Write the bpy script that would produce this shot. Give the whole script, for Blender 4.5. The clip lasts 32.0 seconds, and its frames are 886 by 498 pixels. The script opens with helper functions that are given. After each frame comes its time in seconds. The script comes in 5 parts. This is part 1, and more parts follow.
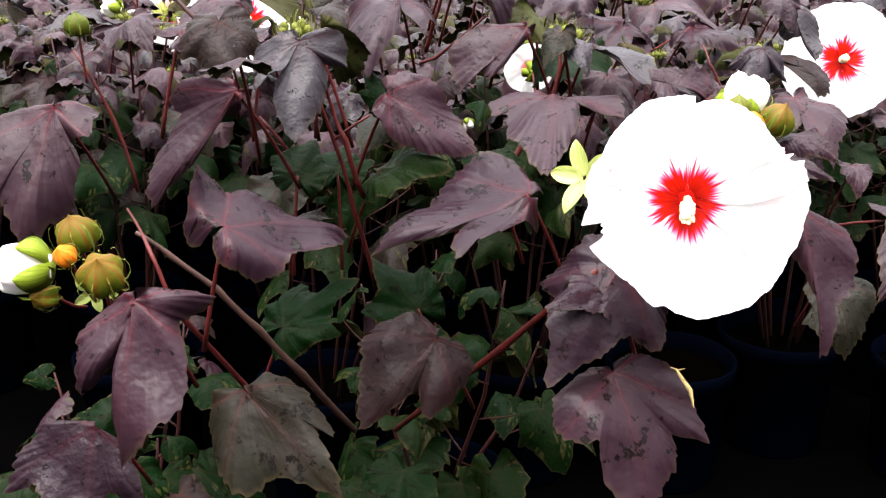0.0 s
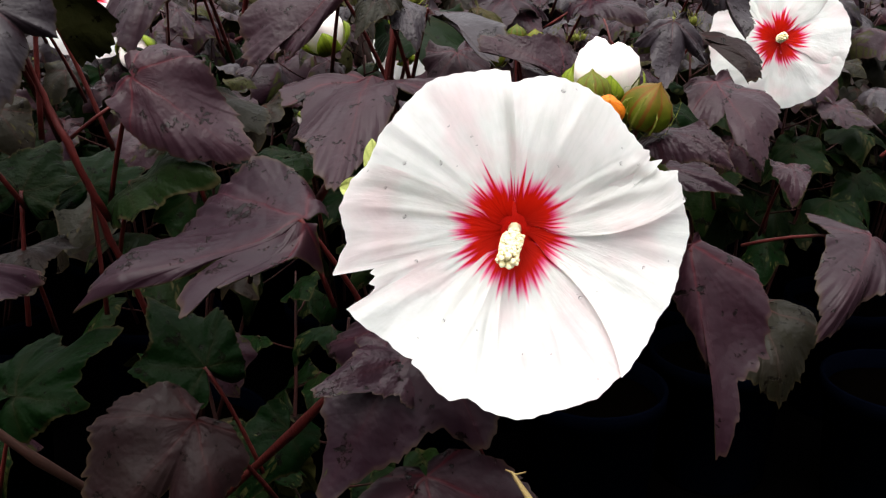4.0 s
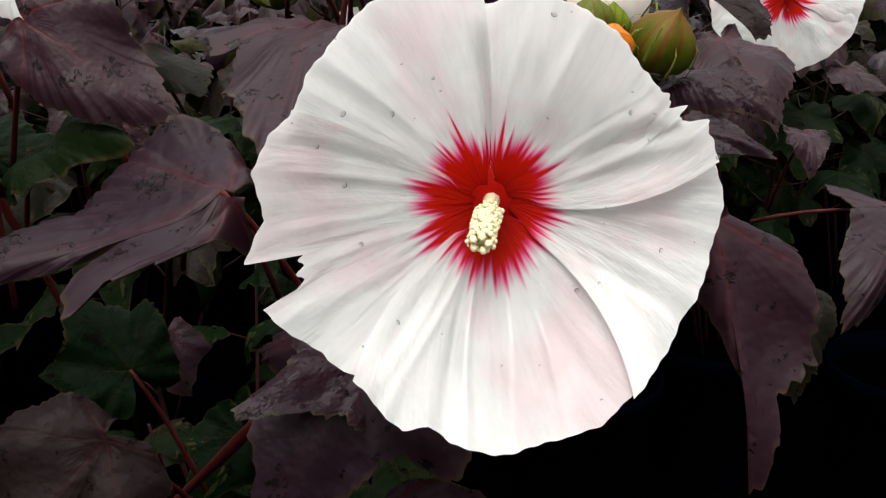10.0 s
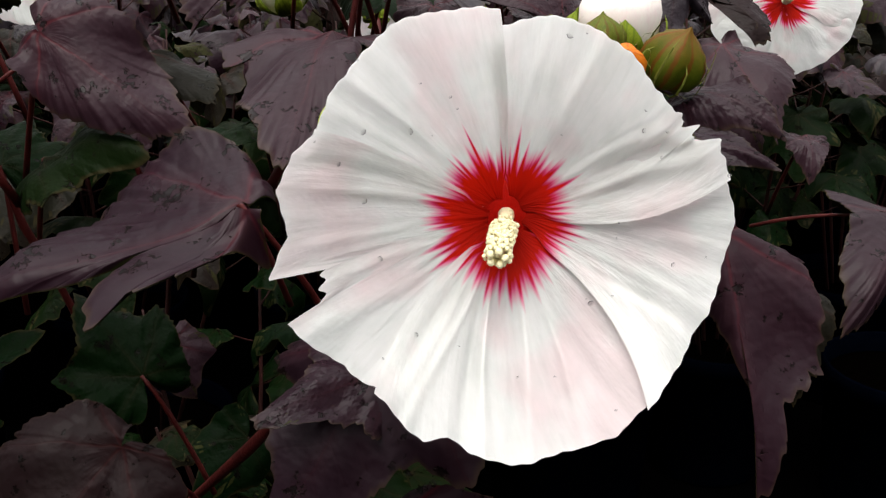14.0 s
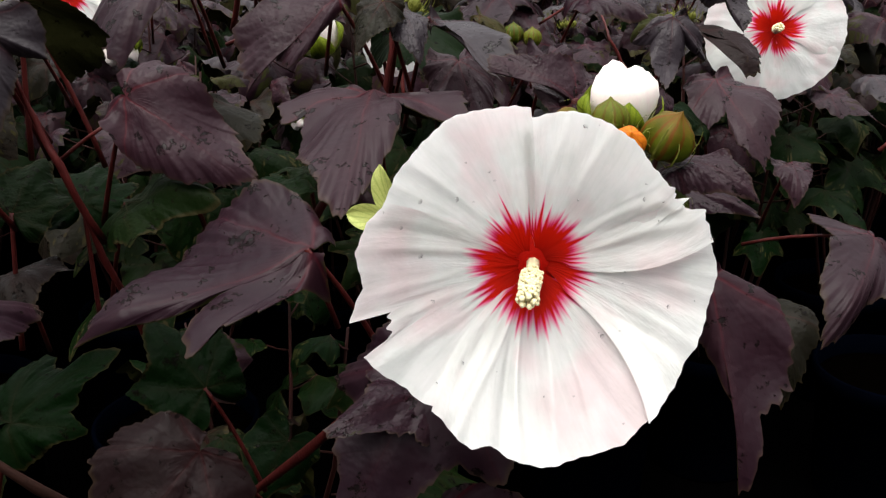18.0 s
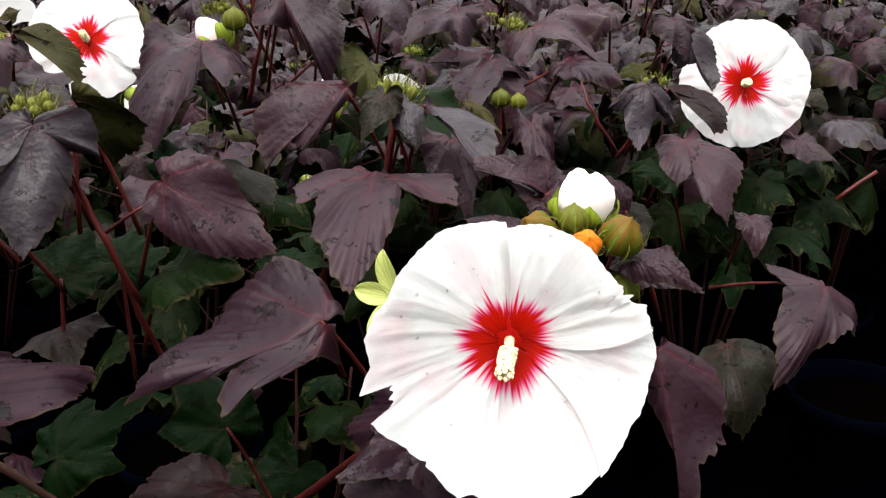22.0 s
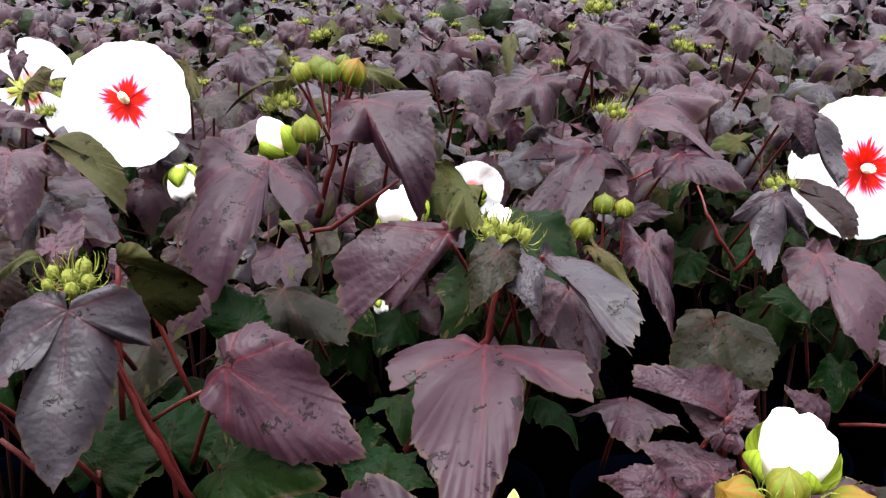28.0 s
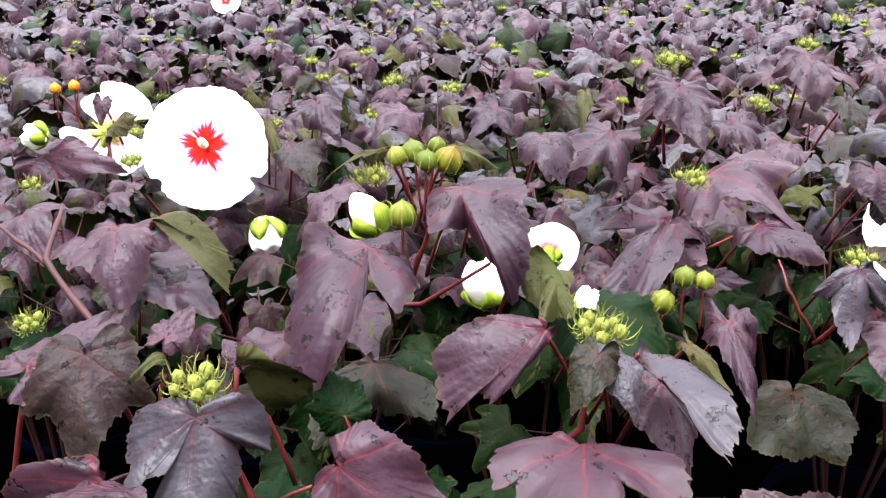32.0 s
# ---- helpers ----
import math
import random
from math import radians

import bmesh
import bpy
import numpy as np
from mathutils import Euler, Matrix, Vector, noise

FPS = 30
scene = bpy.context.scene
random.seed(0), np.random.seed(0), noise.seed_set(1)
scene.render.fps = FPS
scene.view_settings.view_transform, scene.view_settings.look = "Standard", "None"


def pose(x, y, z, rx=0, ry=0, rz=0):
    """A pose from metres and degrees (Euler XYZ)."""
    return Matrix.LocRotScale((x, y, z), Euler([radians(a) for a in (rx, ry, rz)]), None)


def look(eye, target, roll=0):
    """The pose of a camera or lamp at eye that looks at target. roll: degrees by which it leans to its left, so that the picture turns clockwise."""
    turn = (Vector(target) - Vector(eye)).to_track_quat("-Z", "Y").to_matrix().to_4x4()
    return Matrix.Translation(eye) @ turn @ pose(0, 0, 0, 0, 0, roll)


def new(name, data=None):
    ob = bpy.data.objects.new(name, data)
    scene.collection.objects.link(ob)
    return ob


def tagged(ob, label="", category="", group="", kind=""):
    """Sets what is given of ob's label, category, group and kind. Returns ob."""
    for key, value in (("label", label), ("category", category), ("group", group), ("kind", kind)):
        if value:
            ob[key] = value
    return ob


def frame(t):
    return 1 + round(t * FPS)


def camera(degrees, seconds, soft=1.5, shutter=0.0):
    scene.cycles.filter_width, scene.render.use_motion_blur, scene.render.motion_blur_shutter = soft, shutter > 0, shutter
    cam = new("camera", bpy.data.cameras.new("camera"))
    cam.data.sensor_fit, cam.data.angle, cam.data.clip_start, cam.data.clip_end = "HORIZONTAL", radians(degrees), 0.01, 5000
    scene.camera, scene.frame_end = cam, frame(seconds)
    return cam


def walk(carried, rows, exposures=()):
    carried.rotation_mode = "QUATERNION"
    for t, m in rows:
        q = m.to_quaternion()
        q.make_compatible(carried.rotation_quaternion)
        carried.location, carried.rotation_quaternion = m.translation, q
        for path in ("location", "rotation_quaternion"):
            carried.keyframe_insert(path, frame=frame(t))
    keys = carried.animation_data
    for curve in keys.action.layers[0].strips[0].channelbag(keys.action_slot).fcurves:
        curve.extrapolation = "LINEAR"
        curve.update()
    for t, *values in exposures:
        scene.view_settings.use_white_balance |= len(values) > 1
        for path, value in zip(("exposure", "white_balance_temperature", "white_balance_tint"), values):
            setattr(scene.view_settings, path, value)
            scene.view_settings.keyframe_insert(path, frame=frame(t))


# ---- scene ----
cam = camera(51.6, 32.0, soft=1.3)
EXPOSURES = [(0, 2.93, 6600, 11), (2, 2.68, 6700, 11), (3.5, 1.93, 6750, 11), (5.5, 1.40, 6800, 11), (9, 1.30, 6800, 11), (14, 1.30, 6800, 11),
             (17, 1.29, 6800, 11), (18.5, 1.53, 6800, 11), (20, 1.93, 6750, 11), (23, 1.98, 6700, 11), (24.5, 2.13, 6700, 11), (26.5, 2.46, 6450, 11),
             (28, 2.83, 6350, 12), (29, 3.28, 6150, 12), (30, 3.54, 6050, 12), (32, 3.50, 6050, 12)]
PATH = [
    (0, (0.05, 0.012, 1.191), (0.022, 1.917, 0.58), -0.1),
    (0.5, (0.08, 0.054, 1.189), (0.054, 1.957, 0.574), -0.0),
    (1, (0.109, 0.102, 1.176), (0.087, 2.005, 0.562), -0.0),
    (1.5, (0.135, 0.141, 1.169), (0.111, 2.044, 0.555), -0.1),
    (2, (0.156, 0.177, 1.165), (0.137, 2.08, 0.549), -0.1),
    (2.5, (0.173, 0.214, 1.156), (0.161, 2.116, 0.538), -0.1),
    (3, (0.194, 0.246, 1.145), (0.209, 2.147, 0.524), -0.3),
    (3.5, (0.209, 0.276, 1.142), (0.24, 2.177, 0.521), -0.2),
    (5.5, (0.216, 0.383, 1.113), (0.27, 2.281, 0.485), -0.3),
    (6, (0.215, 0.396, 1.11), (0.267, 2.29, 0.468), -0.3),
    (6.5, (0.22, 0.4, 1.108), (0.27, 2.293, 0.463), -0.3),
    (7, (0.223, 0.404, 1.109), (0.279, 2.295, 0.462), -0.3),
    (7.5, (0.225, 0.404, 1.111), (0.285, 2.295, 0.462), -0.3),
    (8, (0.22, 0.414, 1.103), (0.281, 2.303, 0.451), -0.3),
    (8.5, (0.221, 0.421, 1.1), (0.283, 2.311, 0.448), -0.2),
    (9, (0.225, 0.428, 1.095), (0.289, 2.316, 0.439), -0.2),
    (9.5, (0.231, 0.43, 1.095), (0.297, 2.318, 0.437), -0.2),
    (10, (0.231, 0.433, 1.095), (0.3, 2.319, 0.431), -0.3),
    (10.5, (0.231, 0.431, 1.097), (0.304, 2.316, 0.432), -0.2),
    (11, (0.228, 0.432, 1.102), (0.298, 2.316, 0.433), -0.2),
    (11.5, (0.227, 0.432, 1.098), (0.295, 2.316, 0.43), -0.4),
    (12, (0.224, 0.432, 1.098), (0.297, 2.315, 0.428), -0.3),
    (12.5, (0.223, 0.431, 1.104), (0.3, 2.314, 0.434), -0.2),
    (13, (0.225, 0.431, 1.101), (0.3, 2.315, 0.433), -0.3),
    (13.5, (0.224, 0.428, 1.104), (0.303, 2.312, 0.436), -0.2),
    (14, (0.22, 0.426, 1.106), (0.301, 2.309, 0.437), -0.2),
    (14.5, (0.217, 0.426, 1.108), (0.299, 2.308, 0.438), -0.2),
    (16.5, (0.208, 0.416, 1.116), (0.291, 2.295, 0.438), -0.2),
    (17, (0.201, 0.406, 1.124), (0.28, 2.286, 0.446), -0.3),
    (17.5, (0.196, 0.381, 1.141), (0.275, 2.26, 0.46), -0.4),
    (18, (0.193, 0.338, 1.168), (0.273, 2.219, 0.491), -0.5),
    (18.5, (0.187, 0.291, 1.195), (0.27, 2.172, 0.519), -0.4),
    (19, (0.176, 0.247, 1.214), (0.264, 2.129, 0.543), -0.2),
    (19.5, (0.171, 0.212, 1.224), (0.256, 2.095, 0.557), -0.2),
    (20, (0.161, 0.174, 1.233), (0.247, 2.059, 0.571), -0.2),
    (20.5, (0.156, 0.153, 1.24), (0.244, 2.038, 0.576), -0.2),
    (21, (0.158, 0.161, 1.246), (0.248, 2.045, 0.58), -0.3),
    (21.5, (0.17, 0.191, 1.258), (0.259, 2.075, 0.592), -0.3),
    (22, (0.192, 0.244, 1.261), (0.281, 2.127, 0.594), -0.3),
    (22.5, (0.22, 0.304, 1.265), (0.313, 2.187, 0.597), -0.3),
    (23, (0.237, 0.36, 1.262), (0.332, 2.244, 0.597), -0.3),
    (23.5, (0.254, 0.39, 1.25), (0.349, 2.274, 0.585), -0.3),
    (24, (0.265, 0.414, 1.241), (0.361, 2.297, 0.572), -0.4),
    (24.5, (0.264, 0.438, 1.239), (0.359, 2.32, 0.569), -0.4),
    (26.5, (0.18, 0.479, 1.293), (0.252, 2.364, 0.628), -0.1),
    (27, (0.152, 0.48, 1.315), (0.223, 2.365, 0.65), 0.1),
    (27.5, (0.137, 0.466, 1.335), (0.19, 2.353, 0.674), 0.2),
    (28, (0.12, 0.462, 1.347), (0.156, 2.348, 0.683), 0.2),
    (28.5, (0.101, 0.456, 1.358), (0.108, 2.343, 0.694), 0.3),
    (29, (0.093, 0.456, 1.37), (0.079, 2.341, 0.702), 0.3),
    (29.5, (0.085, 0.452, 1.384), (0.062, 2.336, 0.714), 0.4),
    (30, (0.087, 0.449, 1.4), (0.061, 2.334, 0.733), 0.5),
    (30.5, (0.08, 0.455, 1.405), (0.05, 2.339, 0.734), 0.5),
    (31, (0.076, 0.46, 1.417), (0.039, 2.344, 0.747), 0.4),
    (31.5, (0.072, 0.461, 1.423), (0.031, 2.346, 0.756), 0.4),
    (32, (0.068, 0.468, 1.432), (0.017, 2.353, 0.768), 0.4),
]
walk(cam, [(t, look(eye, target, roll)) for t, eye, target, roll in PATH], EXPOSURES)

# ---- light: an overcast summer day ----
world = bpy.data.worlds.new("overcast_sky")
scene.world = world
world.use_nodes = True
wn, wl = world.node_tree.nodes, world.node_tree.links
wn.clear()
w_out, w_bg = wn.new("ShaderNodeOutputWorld"), wn.new("ShaderNodeBackground")
w_sky, w_mix, w_gain = wn.new("ShaderNodeTexSky"), wn.new("ShaderNodeMix"), wn.new("ShaderNodeVectorMath")
w_sky.sky_type, w_sky.sun_disc = "NISHITA", False
w_sky.sun_elevation, w_sky.sun_rotation = radians(58), radians(200)
w_gain.operation = "SCALE"
w_gain.inputs["Scale"].default_value = 0.10
w_mix.data_type = "RGBA"
w_mix.inputs["Factor"].default_value = 0.94
w_tc, w_sep = wn.new("ShaderNodeTexCoord"), wn.new("ShaderNodeSeparateXYZ")
w_ramp = wn.new("ShaderNodeValToRGB")
w_ramp.color_ramp.elements[0].color, w_ramp.color_ramp.elements[1].color = (0.04, 0.04, 0.042, 1), (2.2, 2.24, 2.36, 1)
w_mid = w_ramp.color_ramp.elements.new(0.4)
w_mid.color = (0.50, 0.51, 0.53, 1)
wl.new(w_tc.outputs["Generated"], w_sep.inputs[0])
wl.new(w_sep.outputs[2], w_ramp.inputs[0])
wl.new(w_ramp.outputs[0], w_mix.inputs["B"])
wl.new(w_sky.outputs["Color"], w_gain.inputs[0])
wl.new(w_gain.outputs[0], w_mix.inputs["A"])
wl.new(w_mix.outputs["Result"], w_bg.inputs["Color"])
w_bg.inputs["Strength"].default_value = 0.68
wl.new(w_bg.outputs[0], w_out.inputs[0])
sun = new("sun", bpy.data.lights.new("sun", "SUN"))
sun.data.energy, sun.data.angle, sun.data.color = 1.45, radians(50), (1.0, 0.98, 0.95)
sun.matrix_world = look((-0.9, 0.0, 5.2), (0, 1.2, 0.8))


# ---- materials ----
def mat(name):
    m = bpy.data.materials.new(name)
    m.use_nodes = True
    nt = m.node_tree
    return m, nt.nodes, nt.links, nt.nodes["Principled BSDF"]


def ramp(nodes, stops):
    r = nodes.new("ShaderNodeValToRGB")
    while len(r.color_ramp.elements) < len(stops):
        r.color_ramp.elements.new(0.5)
    for e, (p, c) in zip(r.color_ramp.elements, stops):
        e.position, e.color = p, (*c, 1)
    return r


def noisy(nodes, links, scale, detail=3.0, source=None, rough=0.55):
    n = nodes.new("ShaderNodeTexNoise")
    n.inputs["Scale"].default_value, n.inputs["Detail"].default_value = scale, detail
    n.inputs["Roughness"].default_value = rough
    if source is not None:
        links.new(source, n.inputs["Vector"])
    return n


def maths(nodes, links, op, a, b=None, c=None):
    n = nodes.new("ShaderNodeMath")
    n.operation = op
    for i, v in enumerate((a, b, c)):
        if v is None:
            continue
        if isinstance(v, (int, float)):
            n.inputs[i].default_value = v
        else:
            links.new(v, n.inputs[i])
    return n.outputs[0]


def blend(nodes, links, fac, a, b, kind="MIX"):
    n = nodes.new("ShaderNodeMix")
    n.data_type, n.blend_type = "RGBA", kind
    for key, v in (("Factor", fac), ("A", a), ("B", b)):
        if isinstance(v, (int, float)):
            n.inputs[key].default_value = v
        elif isinstance(v, tuple):
            n.inputs[key].default_value = (*v, 1)
        else:
            links.new(v, n.inputs[key])
    return n.outputs["Result"]


def bumped(nodes, links, bsdf, height, strength, distance):
    b = nodes.new("ShaderNodeBump")
    b.inputs["Strength"].default_value, b.inputs["Distance"].default_value = strength, distance
    links.new(height, b.inputs["Height"])
    links.new(b.outputs[0], bsdf.inputs["Normal"])


VEINS = (0.0, 55.0, -55.0, 112.0, -112.0)


def leaf_material(name, tone, tone2, vein, rough, island=False, vein_width=0.006, spec=0.2, dull=0.14):
    """Leaf skin: five veins from the stalk, side veins, blisters, stains, chewed spots; the map is in leaf lengths."""
    m, N, K, bsdf = mat(name)
    uv = N.new("ShaderNodeUVMap")
    uv.uv_map = "leaf"
    sep = N.new("ShaderNodeSeparateXYZ")
    warp = noisy(N, K, 3.0, 2.0, uv.outputs[0])
    bent = N.new("ShaderNodeVectorMath")
    bent.operation = "MULTIPLY_ADD"
    K.new(warp.outputs["Color"], bent.inputs[0])
    bent.inputs[1].default_value = (0.09, 0.09, 0.0)
    K.new(uv.outputs[0], bent.inputs[2])
    K.new(bent.outputs[0], sep.inputs[0])
    u, v = maths(N, K, "SUBTRACT", sep.outputs[0], 0.045), maths(N, K, "SUBTRACT", sep.outputs[1], 0.045)
    best = side = None
    for a in VEINS:
        ca, sa = math.cos(radians(a)), math.sin(radians(a))
        along = maths(N, K, "ADD", maths(N, K, "MULTIPLY", u, sa), maths(N, K, "MULTIPLY", v, ca))
        off = maths(N, K, "ABSOLUTE", maths(N, K, "SUBTRACT", maths(N, K, "MULTIPLY", u, ca), maths(N, K, "MULTIPLY", v, sa)))
        behind = maths(N, K, "MULTIPLY", maths(N, K, "LESS_THAN", along, 0.0), 9.0)
        width = maths(N, K, "MULTIPLY_ADD", along, 0.010, off)
        d = maths(N, K, "ADD", width, behind)
        best = d if best is None else maths(N, K, "MINIMUM", best, d)
        if a in (0.0, 55.0, -55.0):
            saw = maths(N, K, "PINGPONG", maths(N, K, "MULTIPLY_ADD", off, -0.75, along), 0.065)
            s = maths(N, K, "ADD", saw, maths(N, K, "ADD", behind, maths(N, K, "MULTIPLY", maths(N, K, "GREATER_THAN", off, 0.2), 9.0)))
            side = s if side is None else maths(N, K, "MINIMUM", side, s)
    reach = N.new("ShaderNodeVectorMath")
    reach.operation = "LENGTH"
    K.new(uv.outputs[0], reach.inputs[0])
    fade = N.new("ShaderNodeMapRange")
    K.new(reach.outputs["Value"], fade.inputs["Value"])
    fade.inputs["From Min"].default_value, fade.inputs["From Max"].default_value = 0.05, 0.75
    fade.inputs["To Min"].default_value, fade.inputs["To Max"].default_value = 1.0, 0.32
    main = N.new("ShaderNodeMapRange")
    K.new(best, main.inputs["Value"])
    main.inputs["From Min"].default_value, main.inputs["From Max"].default_value = vein_width * 0.35, vein_width * 1.9
    main.inputs["To Min"].default_value, main.inputs["To Max"].default_value = 1, 0
    fine = N.new("ShaderNodeMapRange")
    K.new(side, fine.inputs["Value"])
    fine.inputs["From Min"].default_value, fine.inputs["From Max"].default_value = 0.0, 0.012
    fine.inputs["To Min"].default_value, fine.inputs["To Max"].default_value = 1, 0
    rnd = N.new("ShaderNodeNewGeometry").outputs["Random Per Island"] if island else N.new("ShaderNodeObjectInfo").outputs["Random"]
    shift = N.new("ShaderNodeVectorMath")
    shift.operation = "ADD"
    comb = N.new("ShaderNodeCombineXYZ")
    K.new(maths(N, K, "MULTIPLY", rnd, 37.0), comb.inputs[2])
    K.new(uv.outputs[0], shift.inputs[0])
    K.new(comb.outputs[0], shift.inputs[1])
    big = noisy(N, K, 2.2, 3.0, shift.outputs[0])
    small = noisy(N, K, 16.0, 4.0, shift.outputs[0])
    pick = maths(N, K, "MULTIPLY_ADD", big.outputs[0], 0.9, maths(N, K, "MULTIPLY_ADD", rnd, 1.0, -0.48))
    pick_n = N.new("ShaderNodeClamp")
    K.new(pick, pick_n.inputs[0])
    col = blend(N, K, pick_n.outputs[0], tone, tone2)
    odd = maths(N, K, "FRACT", maths(N, K, "MULTIPLY", rnd, 7.13))
    col = blend(N, K, maths(N, K, "MULTIPLY", odd, dull), col, tuple(0.5 * (sum(tone) + sum(tone2)) / 3 * k for k in (1.02, 0.96, 1.02)))
    grain = ramp(N, [(0.3, (0.92, 0.92, 0.92)), (0.7, (1.07, 1.07, 1.07))])
    K.new(small.outputs[0], grain.inputs[0])
    col = blend(N, K, 1.0, col, grain.outputs[0], "MULTIPLY")
    col = blend(N, K, maths(N, K, "MULTIPLY", fine.outputs[0], 0.016), col, vein)
    wash = N.new("ShaderNodeMapRange")
    K.new(best, wash.inputs["Value"])
    wash.inputs["From Min"].default_value, wash.inputs["From Max"].default_value = 0.0, 0.07
    wash.inputs["To Min"].default_value, wash.inputs["To Max"].default_value = 0.09, 0
    col = blend(N, K, maths(N, K, "MULTIPLY", wash.outputs[0], fade.outputs[0]), col, vein)
    col = blend(N, K, maths(N, K, "MULTIPLY", main.outputs[0], maths(N, K, "MULTIPLY", fade.outputs[0], maths(N, K, "MULTIPLY_ADD", rnd, 0.36, 0.24))), col, vein)
    spots = noisy(N, K, 6.5, 5.0, shift.outputs[0], 0.72)
    halo = ramp(N, [(0.592, (0, 0, 0)), (0.61, (1, 1, 1))])
    K.new(spots.outputs[0], halo.inputs[0])
    col = blend(N, K, maths(N, K, "MULTIPLY", halo.outputs[0], 0.22), col, (0.022, 0.014, 0.008))
    rim_uv = N.new("ShaderNodeUVMap")
    rim_uv.uv_map = "rim"
    rim_sep = N.new("ShaderNodeSeparateXYZ")
    K.new(rim_uv.outputs[0], rim_sep.inputs[0])
    dry = ramp(N, [(0.955, (0, 0, 0)), (0.995, (1, 1, 1))])
    K.new(maths(N, K, "MULTIPLY_ADD", big.outputs[0], 0.16, maths(N, K, "SUBTRACT", rim_sep.outputs[0], 0.085)), dry.inputs[0])
    col = blend(N, K, maths(N, K, "MULTIPLY", dry.outputs[0], 0.35), col, (0.040, 0.026, 0.012))
    spot = ramp(N, [(0.605, (0, 0, 0)), (0.622, (1, 1, 1))])
    K.new(spots.outputs[0], spot.inputs[0])
    col = blend(N, K, maths(N, K, "MULTIPLY", spot.outputs[0], 0.8), col, (0.0012, 0.0008, 0.0008))
    K.new(col, bsdf.inputs["Base Color"])
    wet = noisy(N, K, 5.0, 2.0, shift.outputs[0])
    wr = ramp(N, [(0.30, (rough - 0.09,) * 3), (0.68, (rough + 0.10,) * 3)])
    K.new(wet.outputs[0], wr.inputs[0])
    K.new(blend(N, K, maths(N, K, "MULTIPLY", halo.outputs[0], 0.8), wr.outputs[0], (0.14, 0.14, 0.14)), bsdf.inputs["Roughness"])
    bsdf.inputs["Specular IOR Level"].default_value = spec
    blister = noisy(N, K, 9.0, 2.2, shift.outputs[0])
    h = maths(N, K, "MULTIPLY_ADD", blister.outputs[0], 0.9, maths(N, K, "MULTIPLY_ADD", small.outputs[0], 0.14, maths(N, K, "MULTIPLY", fine.outputs[0], -0.02)))
    h = maths(N, K, "MULTIPLY_ADD", main.outputs[0], -0.05, h)
    h = maths(N, K, "MULTIPLY_ADD", spot.outputs[0], -0.5, h)
    bumped(N, K, bsdf, h, 0.75, 0.0032)
    return m


PURPLE = leaf_material("leaf_purple", (0.0103, 0.0040, 0.0069), (0.0220, 0.0092, 0.0130), (0.0704, 0.0070, 0.0106), 0.35, spec=0.088)
BRONZE = leaf_material("leaf_bronze", (0.0092, 0.0042, 0.0046), (0.0075, 0.0075, 0.0037), (0.0440, 0.0079, 0.0079), 0.42, spec=0.061)
# leaf green, deepened so that its colour carries the shade low in the canopy
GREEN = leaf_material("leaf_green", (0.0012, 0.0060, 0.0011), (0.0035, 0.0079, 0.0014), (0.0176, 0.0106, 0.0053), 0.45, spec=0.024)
SLATE = leaf_material("leaf_slate", (0.0119, 0.0088, 0.0114), (0.0176, 0.0128, 0.0163), (0.0440, 0.0088, 0.0106), 0.34, spec=0.129)
UNDER = leaf_material("leaf_underside", (0.0192, 0.0216, 0.0048), (0.0227, 0.0180, 0.0060), (0.0509, 0.0156, 0.0072), 0.6, spec=0.048)
FAR_PURPLE = leaf_material("far_leaf_purple", (0.0057, 0.0021, 0.0046), (0.0238, 0.0079, 0.0132), (0.0422, 0.0079, 0.0106), 0.33, island=True, spec=0.150)
FAR_GREEN = leaf_material("far_leaf_green", (0.0027, 0.0090, 0.0030), (0.0143, 0.0156, 0.0048), (0.0180, 0.0107, 0.0054), 0.45, island=True, spec=0.067)


